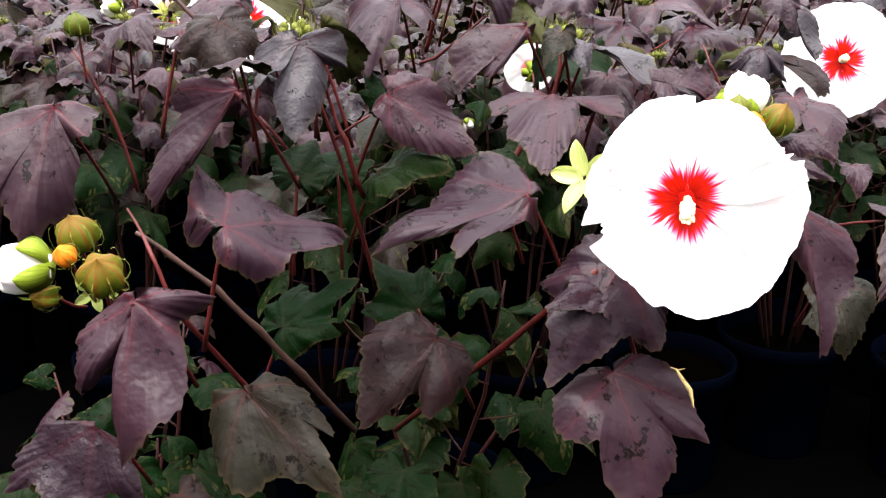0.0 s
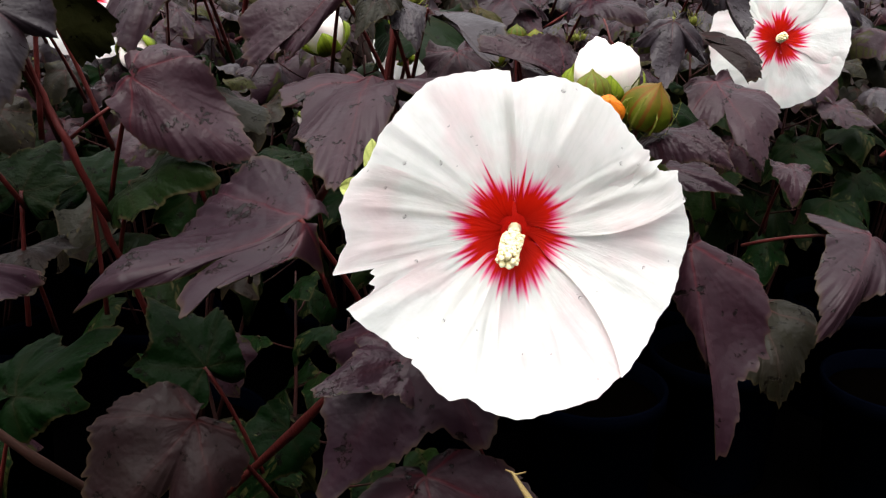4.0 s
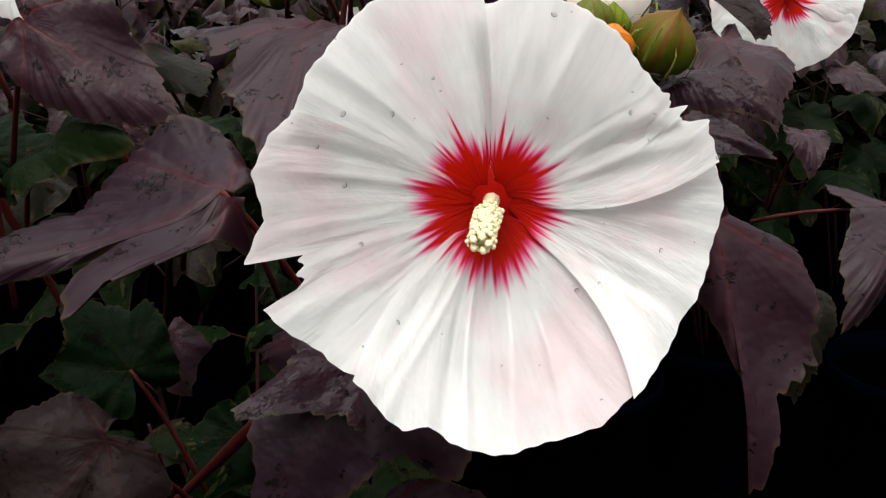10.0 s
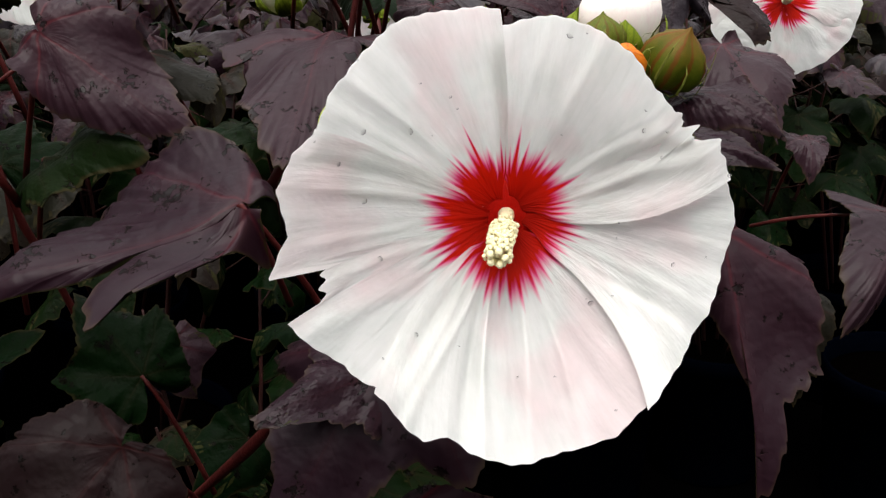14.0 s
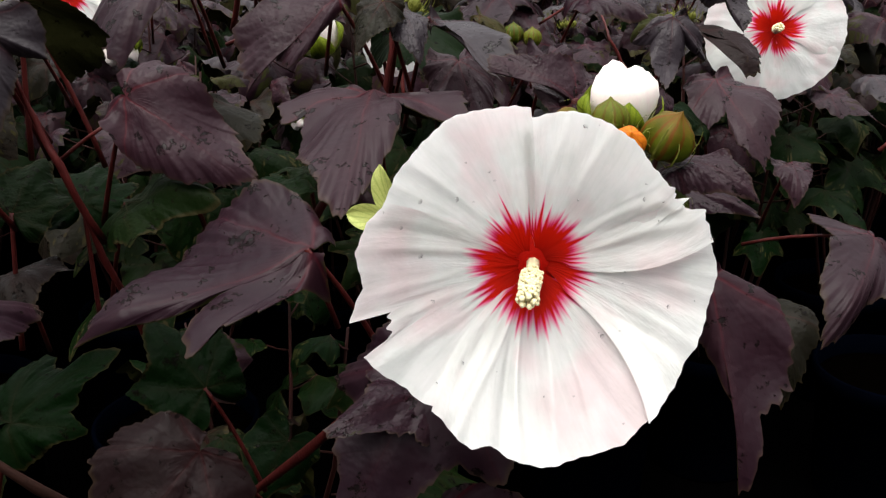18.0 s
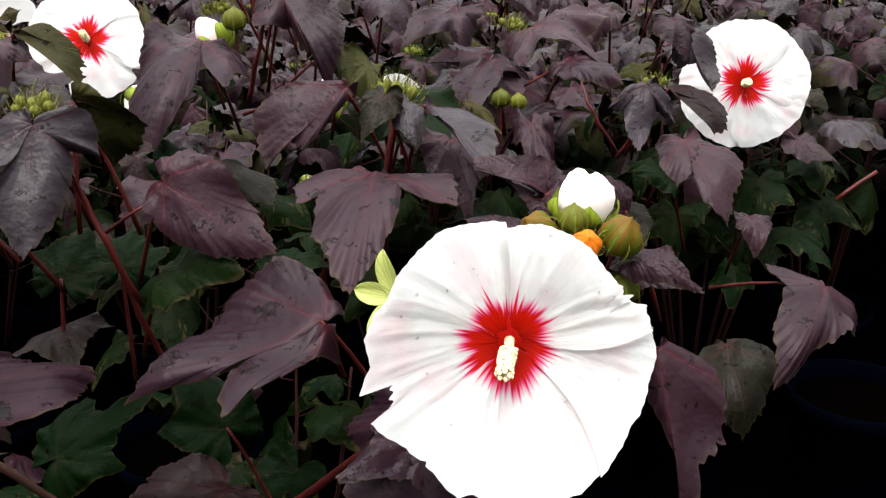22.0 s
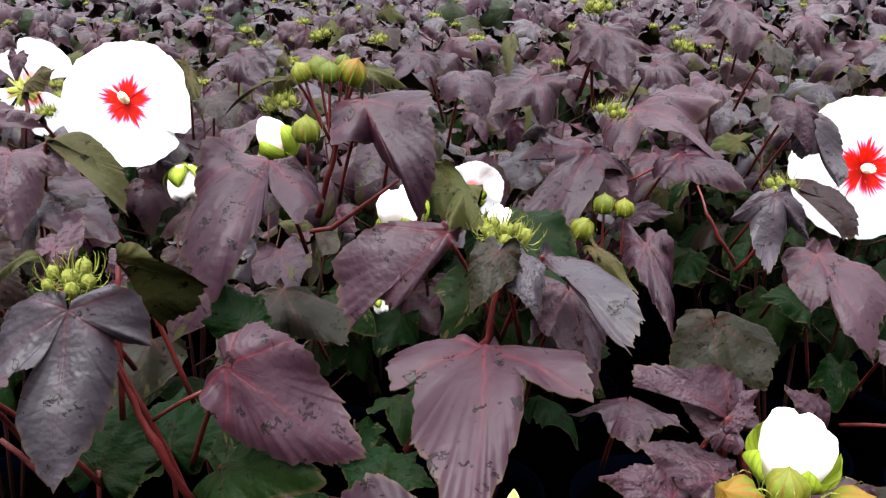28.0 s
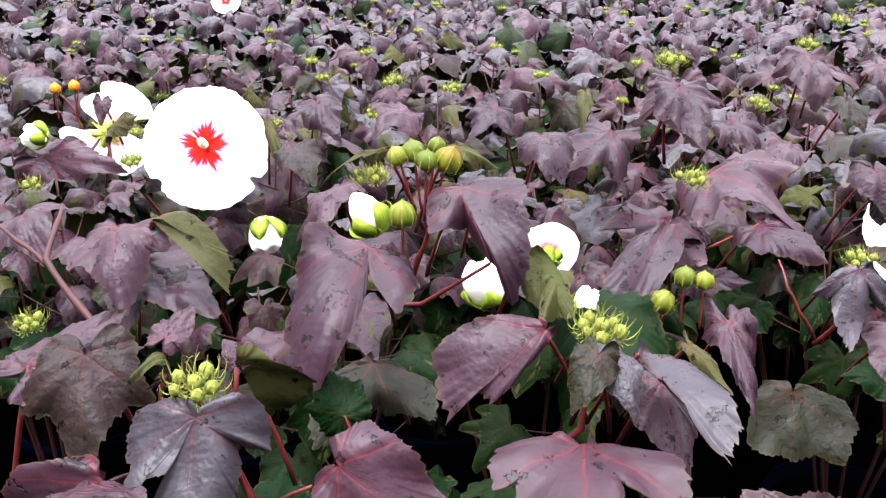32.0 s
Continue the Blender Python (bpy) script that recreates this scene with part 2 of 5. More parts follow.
def skin(name, c1, c2, scale, rough, bump=0.3, dist=0.001, spec=0.35, stretch=(1, 1, 1), random_mix=0.0, ribs=None, tip=None):
    m, N, K, bsdf = mat(name)
    tc = N.new("ShaderNodeTexCoord")
    mp = N.new("ShaderNodeMapping")
    mp.inputs["Scale"].default_value = stretch
    K.new(tc.outputs["Object"], mp.inputs[0])
    a = noisy(N, K, scale, 4.0, mp.outputs[0])
    b = noisy(N, K, scale * 6, 3.0, mp.outputs[0])
    r = ramp(N, [(0.3, c1), (0.7, c2)])
    fac = maths(N, K, "MULTIPLY_ADD", b.outputs[0], 0.4, maths(N, K, "MULTIPLY", a.outputs[0], 0.6))
    if random_mix:
        fac = maths(N, K, "MULTIPLY_ADD", N.new("ShaderNodeObjectInfo").outputs["Random"], random_mix, maths(N, K, "SUBTRACT", fac, random_mix / 2))
    K.new(fac, r.inputs[0])
    col = r.outputs[0]
    if ribs:
        sep = N.new("ShaderNodeSeparateXYZ")
        K.new(tc.outputs["Object"], sep.inputs[0])
        turn = maths(N, K, "ARCTAN2", sep.outputs[1], sep.outputs[0])
        wave = maths(N, K, "SINE", maths(N, K, "MULTIPLY_ADD", a.outputs[0], 2.6, maths(N, K, "MULTIPLY", turn, ribs[1])))
        mask = ramp(N, [(0.55, (0, 0, 0)), (0.9, (1, 1, 1))])
        K.new(wave, mask.inputs[0])
        col = blend(N, K, maths(N, K, "MULTIPLY", mask.outputs[0], 0.6), col, ribs[0])
    if tip:
        high = N.new("ShaderNodeSeparateXYZ")
        K.new(tc.outputs["Object"], high.inputs[0])
        ripe = ramp(N, [(0.5, (0, 0, 0)), (1.0, (0.6, 0.6, 0.6))])
        K.new(maths(N, K, "MULTIPLY_ADD", a.outputs[0], 0.5, maths(N, K, "SUBTRACT", high.outputs[2], 0.25)), ripe.inputs[0])
        col = blend(N, K, ripe.outputs[0], col, tip)
    K.new(col, bsdf.inputs["Base Color"])
    bsdf.inputs["Roughness"].default_value = rough
    bsdf.inputs["Specular IOR Level"].default_value = spec
    bumped(N, K, bsdf, b.outputs[0], bump, dist)
    return m


STEM = skin("stem_red", (0.0285, 0.0038, 0.0038), (0.0808, 0.0095, 0.0076), 45, 0.5, 0.6, 0.0015, stretch=(1, 1, 0.4), spec=0.2)
DARK_STEM = skin("stem_dark", (0.012, 0.004, 0.003), (0.032, 0.007, 0.006), 30, 0.6, stretch=(1, 1, 0.3), spec=0.15)
WOOD = skin("stem_brown", (0.022, 0.008, 0.005), (0.045, 0.016, 0.010), 40, 0.6, 0.5)
SEPAL = skin("bud_green", (0.034, 0.054, 0.004), (0.082, 0.094, 0.008), 6, 0.5, spec=0.10, random_mix=0.4, ribs=((0.075, 0.026, 0.004), 10))
BRACT = skin("bract_green", (0.070, 0.084, 0.011), (0.125, 0.125, 0.024), 60, 0.5, spec=0.08)
RIPE = skin("bud_bronze", (0.034, 0.056, 0.003), (0.074, 0.082, 0.005), 6, 0.5, spec=0.08, ribs=((0.11, 0.012, 0.004), 10), tip=(0.105, 0.036, 0.006))
ORANGE = skin("bud_orange", (0.36, 0.075, 0.003), (0.50, 0.150, 0.008), 8, 0.5, spec=0.08, ribs=((0.20, 0.034, 0.003), 10))
CALYX = skin("calyx_pale", (0.1920, 0.2400, 0.0400), (0.4000, 0.4160, 0.1360), 50, 0.5, ribs=((0.1600, 0.2080, 0.0320), 40))
CREAM = skin("petal_cream", (0.80, 0.76, 0.58), (0.84, 0.82, 0.72), 50, 0.5)
POLLEN = skin("pollen_cream", (0.80, 0.70, 0.36), (0.88, 0.84, 0.58), 300, 0.7, 0.4)
# near black: the shade between the plants is put into pot and bark colours
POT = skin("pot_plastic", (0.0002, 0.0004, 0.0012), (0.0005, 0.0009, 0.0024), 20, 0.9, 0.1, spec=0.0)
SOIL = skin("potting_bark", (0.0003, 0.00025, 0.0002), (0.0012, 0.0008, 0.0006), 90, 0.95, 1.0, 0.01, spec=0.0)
BRIGHT = skin("calyx_yellow", (0.2080, 0.2400, 0.0280), (0.3520, 0.3520, 0.0640), 60, 0.5)
THROAT = skin("throat_red", (0.20, 0.002, 0.001), (0.32, 0.005, 0.002), 80, 0.7, spec=0.03)
CUP_GREEN = skin("sepal_yellow_green", (0.075, 0.120, 0.006), (0.190, 0.225, 0.016), 50, 0.5, spec=0.10, ribs=((0.060, 0.090, 0.006), 40))
STRAW = skin("dry_leaf", (0.32, 0.22, 0.08), (0.50, 0.36, 0.14), 60, 0.7)


def petal_material(name, white, blush):
    """White crepe with veins from the throat, a blush here and there, and a feathered red eye."""
    m, N, K, bsdf = mat(name)
    uv = N.new("ShaderNodeUVMap")
    uv.uv_map = "petal"
    sep = N.new("ShaderNodeSeparateXYZ")
    K.new(uv.outputs[0], sep.inputs[0])
    u, v = sep.outputs[0], sep.outputs[1]
    rnd = N.new("ShaderNodeObjectInfo").outputs["Random"]

    def field(su, sv, detail, add=0.0):
        c = N.new("ShaderNodeCombineXYZ")
        K.new(maths(N, K, "MULTIPLY", u, su), c.inputs[0])
        K.new(maths(N, K, "MULTIPLY", v, sv), c.inputs[1])
        K.new(maths(N, K, "MULTIPLY_ADD", rnd, 61.0, add), c.inputs[2])
        return noisy(N, K, 1.0, detail, c.outputs[0]).outputs[0]

    blot = field(1.6, 2.2, 2.0)
    cloud = ramp(N, [(0.34, (0.915, 0.935, 0.925)), (0.62, (1, 1, 1))])
    K.new(field(4.5, 5.0, 4.0, 41.0), cloud.inputs[0])
    thread = ramp(N, [(0.36, (0.965, 0.97, 0.965)), (0.52, (1, 1, 1))])
    K.new(field(26.0, 4.5, 4.0, 47.0), thread.inputs[0])
    bl = ramp(N, [(0.48, (0, 0, 0)), (0.66, (1, 1, 1))])
    K.new(blot, bl.inputs[0])
    col = blend(N, K, maths(N, K, "MULTIPLY", bl.outputs[0], 0.75), white, blush)
    crepe = field(7.0, 4.5, 5.0, 5.0)
    cr = ramp(N, [(0.3, (0.975, 0.975, 0.97)), (0.6, (1, 1, 1))])
    K.new(crepe, cr.inputs[0])
    col = blend(N, K, 1.0, col, cr.outputs[0], "MULTIPLY")
    col = blend(N, K, 1.0, col, cloud.outputs[0], "MULTIPLY")
    col = blend(N, K, 1.0, col, thread.outputs[0], "MULTIPLY")
    spike = maths(N, K, "POWER", field(12.0, 0.5, 1.0, 11.0), 2.8)
    slow = field(3.0, 0.2, 1.0, 17.0)
    lobe = maths(N, K, "SUBTRACT", 1.0, maths(N, K, "POWER", maths(N, K, "MINIMUM", maths(N, K, "DIVIDE", maths(N, K, "ABSOLUTE", u), 0.85), 1.0), 3.0))
    edge = maths(N, K, "MULTIPLY_ADD", spike, 0.44, maths(N, K, "MULTIPLY_ADD", slow, 0.07, maths(N, K, "MULTIPLY_ADD", lobe, 0.09, 0.125)))
    over = maths(N, K, "SUBTRACT", v, edge)
    halo = N.new("ShaderNodeMapRange")
    K.new(over, halo.inputs["Value"])
    halo.inputs["From Min"].default_value, halo.inputs["From Max"].default_value = -0.005, 0.10
    halo.inputs["To Min"].default_value, halo.inputs["To Max"].default_value = 1, 0
    halo.interpolation_type = "SMOOTHSTEP"
    core = N.new("ShaderNodeMapRange")
    K.new(over, core.inputs["Value"])
    core.inputs["From Min"].default_value, core.inputs["From Max"].default_value = -0.025, 0.02
    core.inputs["To Min"].default_value, core.inputs["To Max"].default_value = 1, 0
    deep = ramp(N, [(0.0, (0.25, 0.0, 0.01)), (0.07, (0.42, 0.006, 0.001)), (0.3, (0.66, 0.012, 0.002))])
    K.new(v, deep.inputs[0])
    col = blend(N, K, halo.outputs[0], col, (0.88, 0.07, 0.27))
    col = blend(N, K, core.outputs[0], col, deep.outputs[0])
    K.new(col, bsdf.inputs["Base Color"])
    bsdf.inputs["Roughness"].default_value = 0.62
    bsdf.inputs["Specular IOR Level"].default_value = 0.12
    bumped(N, K, bsdf, maths(N, K, "MULTIPLY_ADD", crepe, 0.5, maths(N, K, "MULTIPLY_ADD", field(13.0, 1.6, 3.0, 53.0), 0.35, field(3.0, 3.0, 4.0, 29.0))), 0.7, 0.005)
    return m


def lit_through(m, colour, share):
    """Lets part of the light pass through a thin petal."""
    N, K = m.node_tree.nodes, m.node_tree.links
    bsdf, out = N["Principled BSDF"], N["Material Output"]
    thin, mix = N.new("ShaderNodeBsdfTranslucent"), N.new("ShaderNodeMixShader")
    link = bsdf.inputs["Base Color"].links
    if link:
        K.new(link[0].from_socket, thin.inputs["Color"])
    else:
        thin.inputs["Color"].default_value = colour
    mix.inputs[0].default_value = share
    K.new(bsdf.outputs[0], mix.inputs[1])
    K.new(thin.outputs[0], mix.inputs[2])
    K.new(mix.outputs[0], out.inputs["Surface"])
    return m


PETAL = petal_material("petal_white", (0.905, 0.91, 0.895), (0.90, 0.74, 0.755))
PETAL_BACK = skin("petal_back", (0.86, 0.86, 0.84), (0.88, 0.87, 0.87), 25, 0.6, 0.3, 0.002)
lit_through(PETAL, (0.85, 0.85, 0.82, 1), 0.6)
lit_through(PETAL_BACK, (0.85, 0.85, 0.82, 1), 0.88)
PINK_PETAL = skin("bud_petal_pink", (0.66, 0.36, 0.38), (0.72, 0.62, 0.59), 2.2, 0.6, spec=0.12, stretch=(1, 1, 0.8))
BUDPETAL = skin("bud_petal", (0.84, 0.83, 0.74), (0.84, 0.68, 0.68), 3, 0.6, stretch=(1, 1, 0.6))


# ---- builders ----
def mesh_of(name, verts, faces, mats, idx=None, uv=None, uv_name="leaf", smooth=True, rim=None):
    me = bpy.data.meshes.new(name)
    me.from_pydata([tuple(p) for p in verts], [], faces)
    for m in mats:
        me.materials.append(m)
    if idx is not None:
        me.polygons.foreach_set("material_index", idx)
    if uv is not None:
        lay = me.uv_layers.new(name=uv_name)
        loops = np.empty(len(me.loops), dtype=np.int32)
        me.loops.foreach_get("vertex_index", loops)
        lay.data.foreach_set("uv", np.asarray(uv, dtype=np.float32)[loops].ravel())
    if rim is not None:
        lay = me.uv_layers.new(name="rim")
        lay.data.foreach_set("uv", np.repeat(np.asarray(rim, dtype=np.float32)[loops], 2))
    me.polygons.foreach_set("use_smooth", [smooth] * len(me.polygons))
    me.update()
    return me


def part(name, me, parent, m=None, label="", kind=""):
    ob = new(name, me)
    ob.parent = parent
    if m is not None:
        ob.matrix_basis = m
    if label or kind:
        tagged(ob, label, "", "", kind)
    return ob


def thing(name, m, label, category, group="", kind=""):
    ob = new(name)
    ob.empty_display_size = 0.05
    ob.matrix_basis = m
    return tagged(ob, label, category, group, kind)


STYLES = {
    "broad": ((0, 1.0, 2.35), (55, 0.70, 1.95), (112, 0.44, 0.85)),
    "lobed": ((0, 1.0, 2.7), (54, 0.68, 2.6), (110, 0.38, 0.95)),
    "deep": ((0, 1.0, 5.2), (50, 0.74, 5.5), (100, 0.52, 3.0)),
    "plain": ((0, 1.0, 1.9), (55, 0.50, 0.9), (112, 0.34, 0.7)),
    "ovate": ((0, 1.0, 2.1), (46, 0.58, 1.3), (100, 0.42, 0.55)),
    "cleft": ((0, 1.0, 3.3), (50, 0.76, 3.6), (106, 0.40, 1.1)),
    "slim": ((0, 1.0, 4.2), (55, 0.22, 0.8), (112, 0.12, 0.6)),
}


def lobed_outline(lobes, na):
    """Angles and radii round a leaf whose lobe tips and sinuses are given as (degrees from the midrib, length)."""
    first, last = lobes[0], lobes[-1]
    knots = ([(-160, 0.4 * first[1])] if first[0] > -150 else []) + list(lobes) + ([(160, 0.4 * last[1])] if last[0] < 150 else [])
    P = np.array([(r * math.sin(radians(d)), r * math.cos(radians(d))) for d, r in knots])
    step = np.hypot(*np.diff(P, axis=0).T)
    counts = np.maximum(2, np.round(step / step.sum() * (na - 1)).astype(int))
    while counts.sum() != na - 1:
        counts[int(np.argmax(counts))] += 1 if counts.sum() < na - 1 else -1
    pts = []
    for p, q, n in zip(P, P[1:], counts):
        u = np.arange(n)[:, None] / n
        side = np.array([-(q - p)[1], (q - p)[0]])
        pts.append(p + (q - p) * u + side * 0.045 * np.sin(np.pi * u))
    pts = np.vstack(pts + [P[-1:]])
    tip = int(np.argmin(np.hypot(pts[:, 0], pts[:, 1] - 1)))
    return np.arctan2(pts[:, 0], pts[:, 1]), np.hypot(pts[:, 0], pts[:, 1]), tip


def leaf_arrays(style, width, droop, fold, seed, na=180, nr=7, thick=0.006, left=1.0, right=1.0, curl=0.0, blunt=0.03, lobes=None):
    """A lobed, toothed leaf in leaf lengths: stalk at the origin, tip at (0, 1, 0), skin up; a top and an underside sheet."""
    rng = np.random.default_rng(seed)
    lim = radians(158)
    a = np.linspace(-lim, lim, na)
    r = np.zeros(na)
    for ang, length, k in STYLES[style]:
        for s in ((1,) if ang == 0 else (-1, 1)):
            ln = length * ((right if s > 0 else left) if ang == 55 else 1.0) * (1 + 0.05 * rng.standard_normal())
            soft = blunt * (1.0 if ang == 0 else 2.6)
            d = np.sqrt((a - s * radians(ang)) ** 2 + soft ** 2) - soft
            den = np.cos(d) + k * np.sin(d)
            rr = np.where((d < radians(100)) & (den > 0.2), ln / np.maximum(den, 0.2), 0)
            r = np.maximum(r, rr * (1 + {"deep": 0.50, "cleft": 0.34, "lobed": 0.26, "slim": 0.5}.get(style, 0.24) * np.sin(np.clip(2 * d, 0, np.pi))))
    k3 = np.array([0.25, 0.5, 0.25])
    tipi = int(np.argmin(np.abs(a)))
    keep = r[tipi]
    r = np.convolve(np.pad(r, 1, mode="edge"), k3, "valid")
    r *= np.clip((lim - np.abs(a)) / radians(16), 0.12, 1) ** 0.6
    if lobes:
        a, r, tipi = lobed_outline(lobes, na)
        keep = r[tipi]
    tooth = (a * (9.0 if na > 100 else 5.0) + 0.35 * np.sin(a * 5) + rng.random()) % 1
    teeth = np.minimum(tooth / 0.7, (1 - tooth) / 0.3) * 0.5
    wob = 0.02 * rng.standard_normal(na) * (rng.random(na) < 0.25) + 0.03 * np.sin(a * 7 + rng.random() * 6) + 0.02 * np.sin(a * 17 + rng.random() * 6)
    r *= 1 + (0.03 if style == "slim" else 0.085) * (teeth - 0.25) + wob
    r[tipi] = keep
    f = np.linspace(0, 1, nr + 1)[1:] ** 0.85
    cx, cy = np.outer(f, r * np.sin(a)), np.outer(f, r * np.cos(a))
    x, y = cx * width, cy
    ph = rng.random(6) * 6.28
    rad = np.hypot(cx, cy)
    z = -fold * np.abs(x) + 0.055 * np.sin(3.1 * x + ph[0]) * np.sin(4.2 * y + ph[1]) + 0.03 * np.sin(9 * x + ph[2]) * np.sin(8 * y + ph[3])
    z += (f[:, None] ** 3) * (0.035 * np.sin(a * 5 + ph[4]) + (0.008 if lobes else 0.024) * np.sin(a * 13 + ph[5]))
    z -= (f[:, None] ** 5) * (0.03 + 0.05 * rng.random()) * (1 + 1.2 * np.sin(3 * a + ph[2]))
    if na > 30:
        q = rng.random(4) * 6.28
        z += (f[:, None] ** 2) * 0.045 * np.sin(2.3 * a + q[0]) + 0.022 * np.sin(13 * x + 5 * y + q[1]) * np.sin(6 * y - 7 * x + q[2]) * f[:, None]
    vein = np.minimum.reduce([np.abs(np.angle(np.exp(1j * (a - radians(v))))) for v in VEINS])
    z += rad * (0.014 if lobes else 0.03) * np.clip(vein / 0.42, 0, 1)[None, :] - 0.01 * rad
    z += curl * np.maximum(0, np.abs(x) - 0.15) ** 2 * 3
    th = radians(droop) * np.clip(y, -0.3, 1.2)
    rr0 = 1.0 / max(abs(radians(droop)), 1e-3) * np.sign(droop if droop else 1)
    sheets = []
    for dz in (0.0, -thick):
        V = np.stack([x, (rr0 + z + dz) * np.sin(th), (rr0 + z + dz) * np.cos(th) - rr0], -1).reshape(-1, 3)
        sheets.append(np.vstack([[0, 0, dz], V]))
    V = sheets[0]
    tip = V[1 + (nr - 1) * na + tipi]
    ca, sa, ln = tip[1], tip[2], math.hypot(tip[1], tip[2])
    ca, sa = ca / ln, sa / ln
    V, low = [np.stack([W[:, 0] - tip[0] * W[:, 1] / max(tip[1], 0.2), W[:, 1] * ca + W[:, 2] * sa, -W[:, 1] * sa + W[:, 2] * ca], -1) / ln for W in sheets]
    UV = np.vstack([[0, 0], np.stack([cx, cy], -1).reshape(-1, 2)])
    top = [(0, 2 + j, 1 + j) for j in range(na - 1)]
    for i in range(nr - 1):
        o, p = 1 + i * na, 1 + (i + 1) * na
        top += [(o + j, o + j + 1, p + j + 1, p + j) for j in range(na - 1)]
    n = len(V)
    return V, UV, top, n, low


def leaf_mesh(name, mats, *args, **kw):
    V, UV, top, n, low = leaf_arrays(*args, **kw)
    faces = top + [tuple(n + i for i in reversed(q)) for q in top]
    idx = [0] * len(top) + [1] * len(top)
    na = kw.get("na", 180)
    f = np.repeat(np.linspace(0, 1, kw.get("nr", 7) + 1)[1:] ** 0.85, na)
    rim = np.concatenate([[0], f])
    return mesh_of(name, np.vstack([V, low]), faces, mats, idx, np.vstack([UV, UV]), rim=np.concatenate([rim, rim]))


def aim(base, tip, roll=0.0, facing=(0, -0.55, 0.85)):
    """A matrix that lays a leaf of length one from base to tip, its skin turned to facing, rolled about its rib."""
    base, tip = Vector(base), Vector(tip)
    ax = tip - base
    ln = ax.length
    y = ax / ln
    z = Vector(facing)
    z = (z - y * z.dot(y)).normalized()
    z = Matrix.Rotation(radians(roll), 3, y) @ z
    x = y.cross(z)
    m = Matrix((x, y, z)).transposed().to_4x4()
    return Matrix.Translation(base) @ m @ Matrix.Diagonal((ln, ln, ln, 1))


def tube_arrays(points, radii, sides=7):
    P = [Vector(p) for p in points]
    V, F = [], []
    for i, p in enumerate(P):
        d = (P[min(i + 1, len(P) - 1)] - P[max(i - 1, 0)]).normalized()
        u = d.cross(Vector((0.3, 0.9, 0.2))).normalized()
        w = d.cross(u)
        for j in range(sides):
            t = 2 * math.pi * j / sides
            V.append(tuple(p + (u * math.cos(t) + w * math.sin(t)) * radii[i]))
    for i in range(len(P) - 1):
        for j in range(sides):
            k = (j + 1) % sides
            F.append((i * sides + j, i * sides + k, (i + 1) * sides + k, (i + 1) * sides + j))
    F.append(tuple(reversed(range(sides))))
    F.append(tuple(range((len(P) - 1) * sides, len(P) * sides)))
    return V, F


def joined(groups):
    V, F = [], []
    for v, f in groups:
        o = len(V)
        V += list(v)
        F += [tuple(o + i for i in q) for q in f]
    return V, F


def bow(p, q, sag=0.0, n=5, side=0.0):
    """Points on a slack line from p to q; sag: how far its middle hangs down."""
    p, q = Vector(p), Vector(q)
    out = []
    for i in range(n + 1):
        t = i / n
        s = 4 * t * (1 - t)
        out.append(p.lerp(q, t) + Vector((side * s, 0, -sag * s)))
    return out


def lathe(profile, sides=16, ridge=0.0, lobes=5, twist=0.0):
    """Turned shape round z from (radius, height) rows, with ridges."""
    V, F = [], []
    for i, (r, z) in enumerate(profile):
        for j in range(sides):
            t = 2 * math.pi * j / sides + twist * i
            rr = r * (1 + ridge * math.cos(lobes * t))
            V.append((rr * math.cos(t), rr * math.sin(t), z))
    for i in range(len(profile) - 1):
        for j in range(sides):
            k = (j + 1) % sides
            F.append((i * sides + j, i * sides + k, (i + 1) * sides + k, (i + 1) * sides + j))
    return V, F


def strip(points, widths, normal_hint, bulge=0.3):
    """A thin tapered blade along points, with thickness."""
    V, F = [], []
    P = [Vector(p) for p in points]
    for i, p in enumerate(P):
        d = (P[min(i + 1, len(P) - 1)] - P[max(i - 1, 0)]).normalized()
        s = d.cross(Vector(normal_hint(p))).normalized()
        o = s.cross(d).normalized()
        w = widths[i]
        V += [tuple(p - s * w), tuple(p + o * w * bulge), tuple(p + s * w), tuple(p - o * w * bulge * 0.2)]
    for i in range(len(P) - 1):
        for j in range(4):
            k = (j + 1) % 4
            F.append((i * 4 + j, i * 4 + k, i * 4 + 4 + k, i * 4 + 4 + j))
    return V, F


def bud_core(ridge=0.09):
    return lathe([(0.0, 0), (0.30, 0.02), (0.46, 0.15), (0.53, 0.36), (0.52, 0.58), (0.41, 0.78), (0.22, 0.91), (0.08, 1.00), (0.0, 1.10)], 30, ridge, 5)


def bract_ring(n=9, spread=0.66, rise=0.98, w=0.026):
    g = []
    for i in range(n):
        t = 2 * math.pi * i / n + 0.2
        c, s = math.cos(t), math.sin(t)
        tall = rise * (0.78 + 0.22 * math.sin(2.3 * i + 1))
        pts = [(0.25 * c, 0.25 * s, -0.02), (spread * 0.80 * c, spread * 0.80 * s, 0.04), (spread * 0.98 * c, spread * 0.98 * s, tall * 0.28), (spread * c, spread * s, tall * 0.6), (spread * 0.92 * c, spread * 0.92 * s, tall * 0.88), (spread * 0.72 * c, spread * 0.72 * s, tall)]
        g.append(strip(pts, (w, w * 1.1, w * 1.1, w * 0.9, w * 0.6, w * 0.15), lambda p: (p.x, p.y, 0.2)))
    return joined(g)


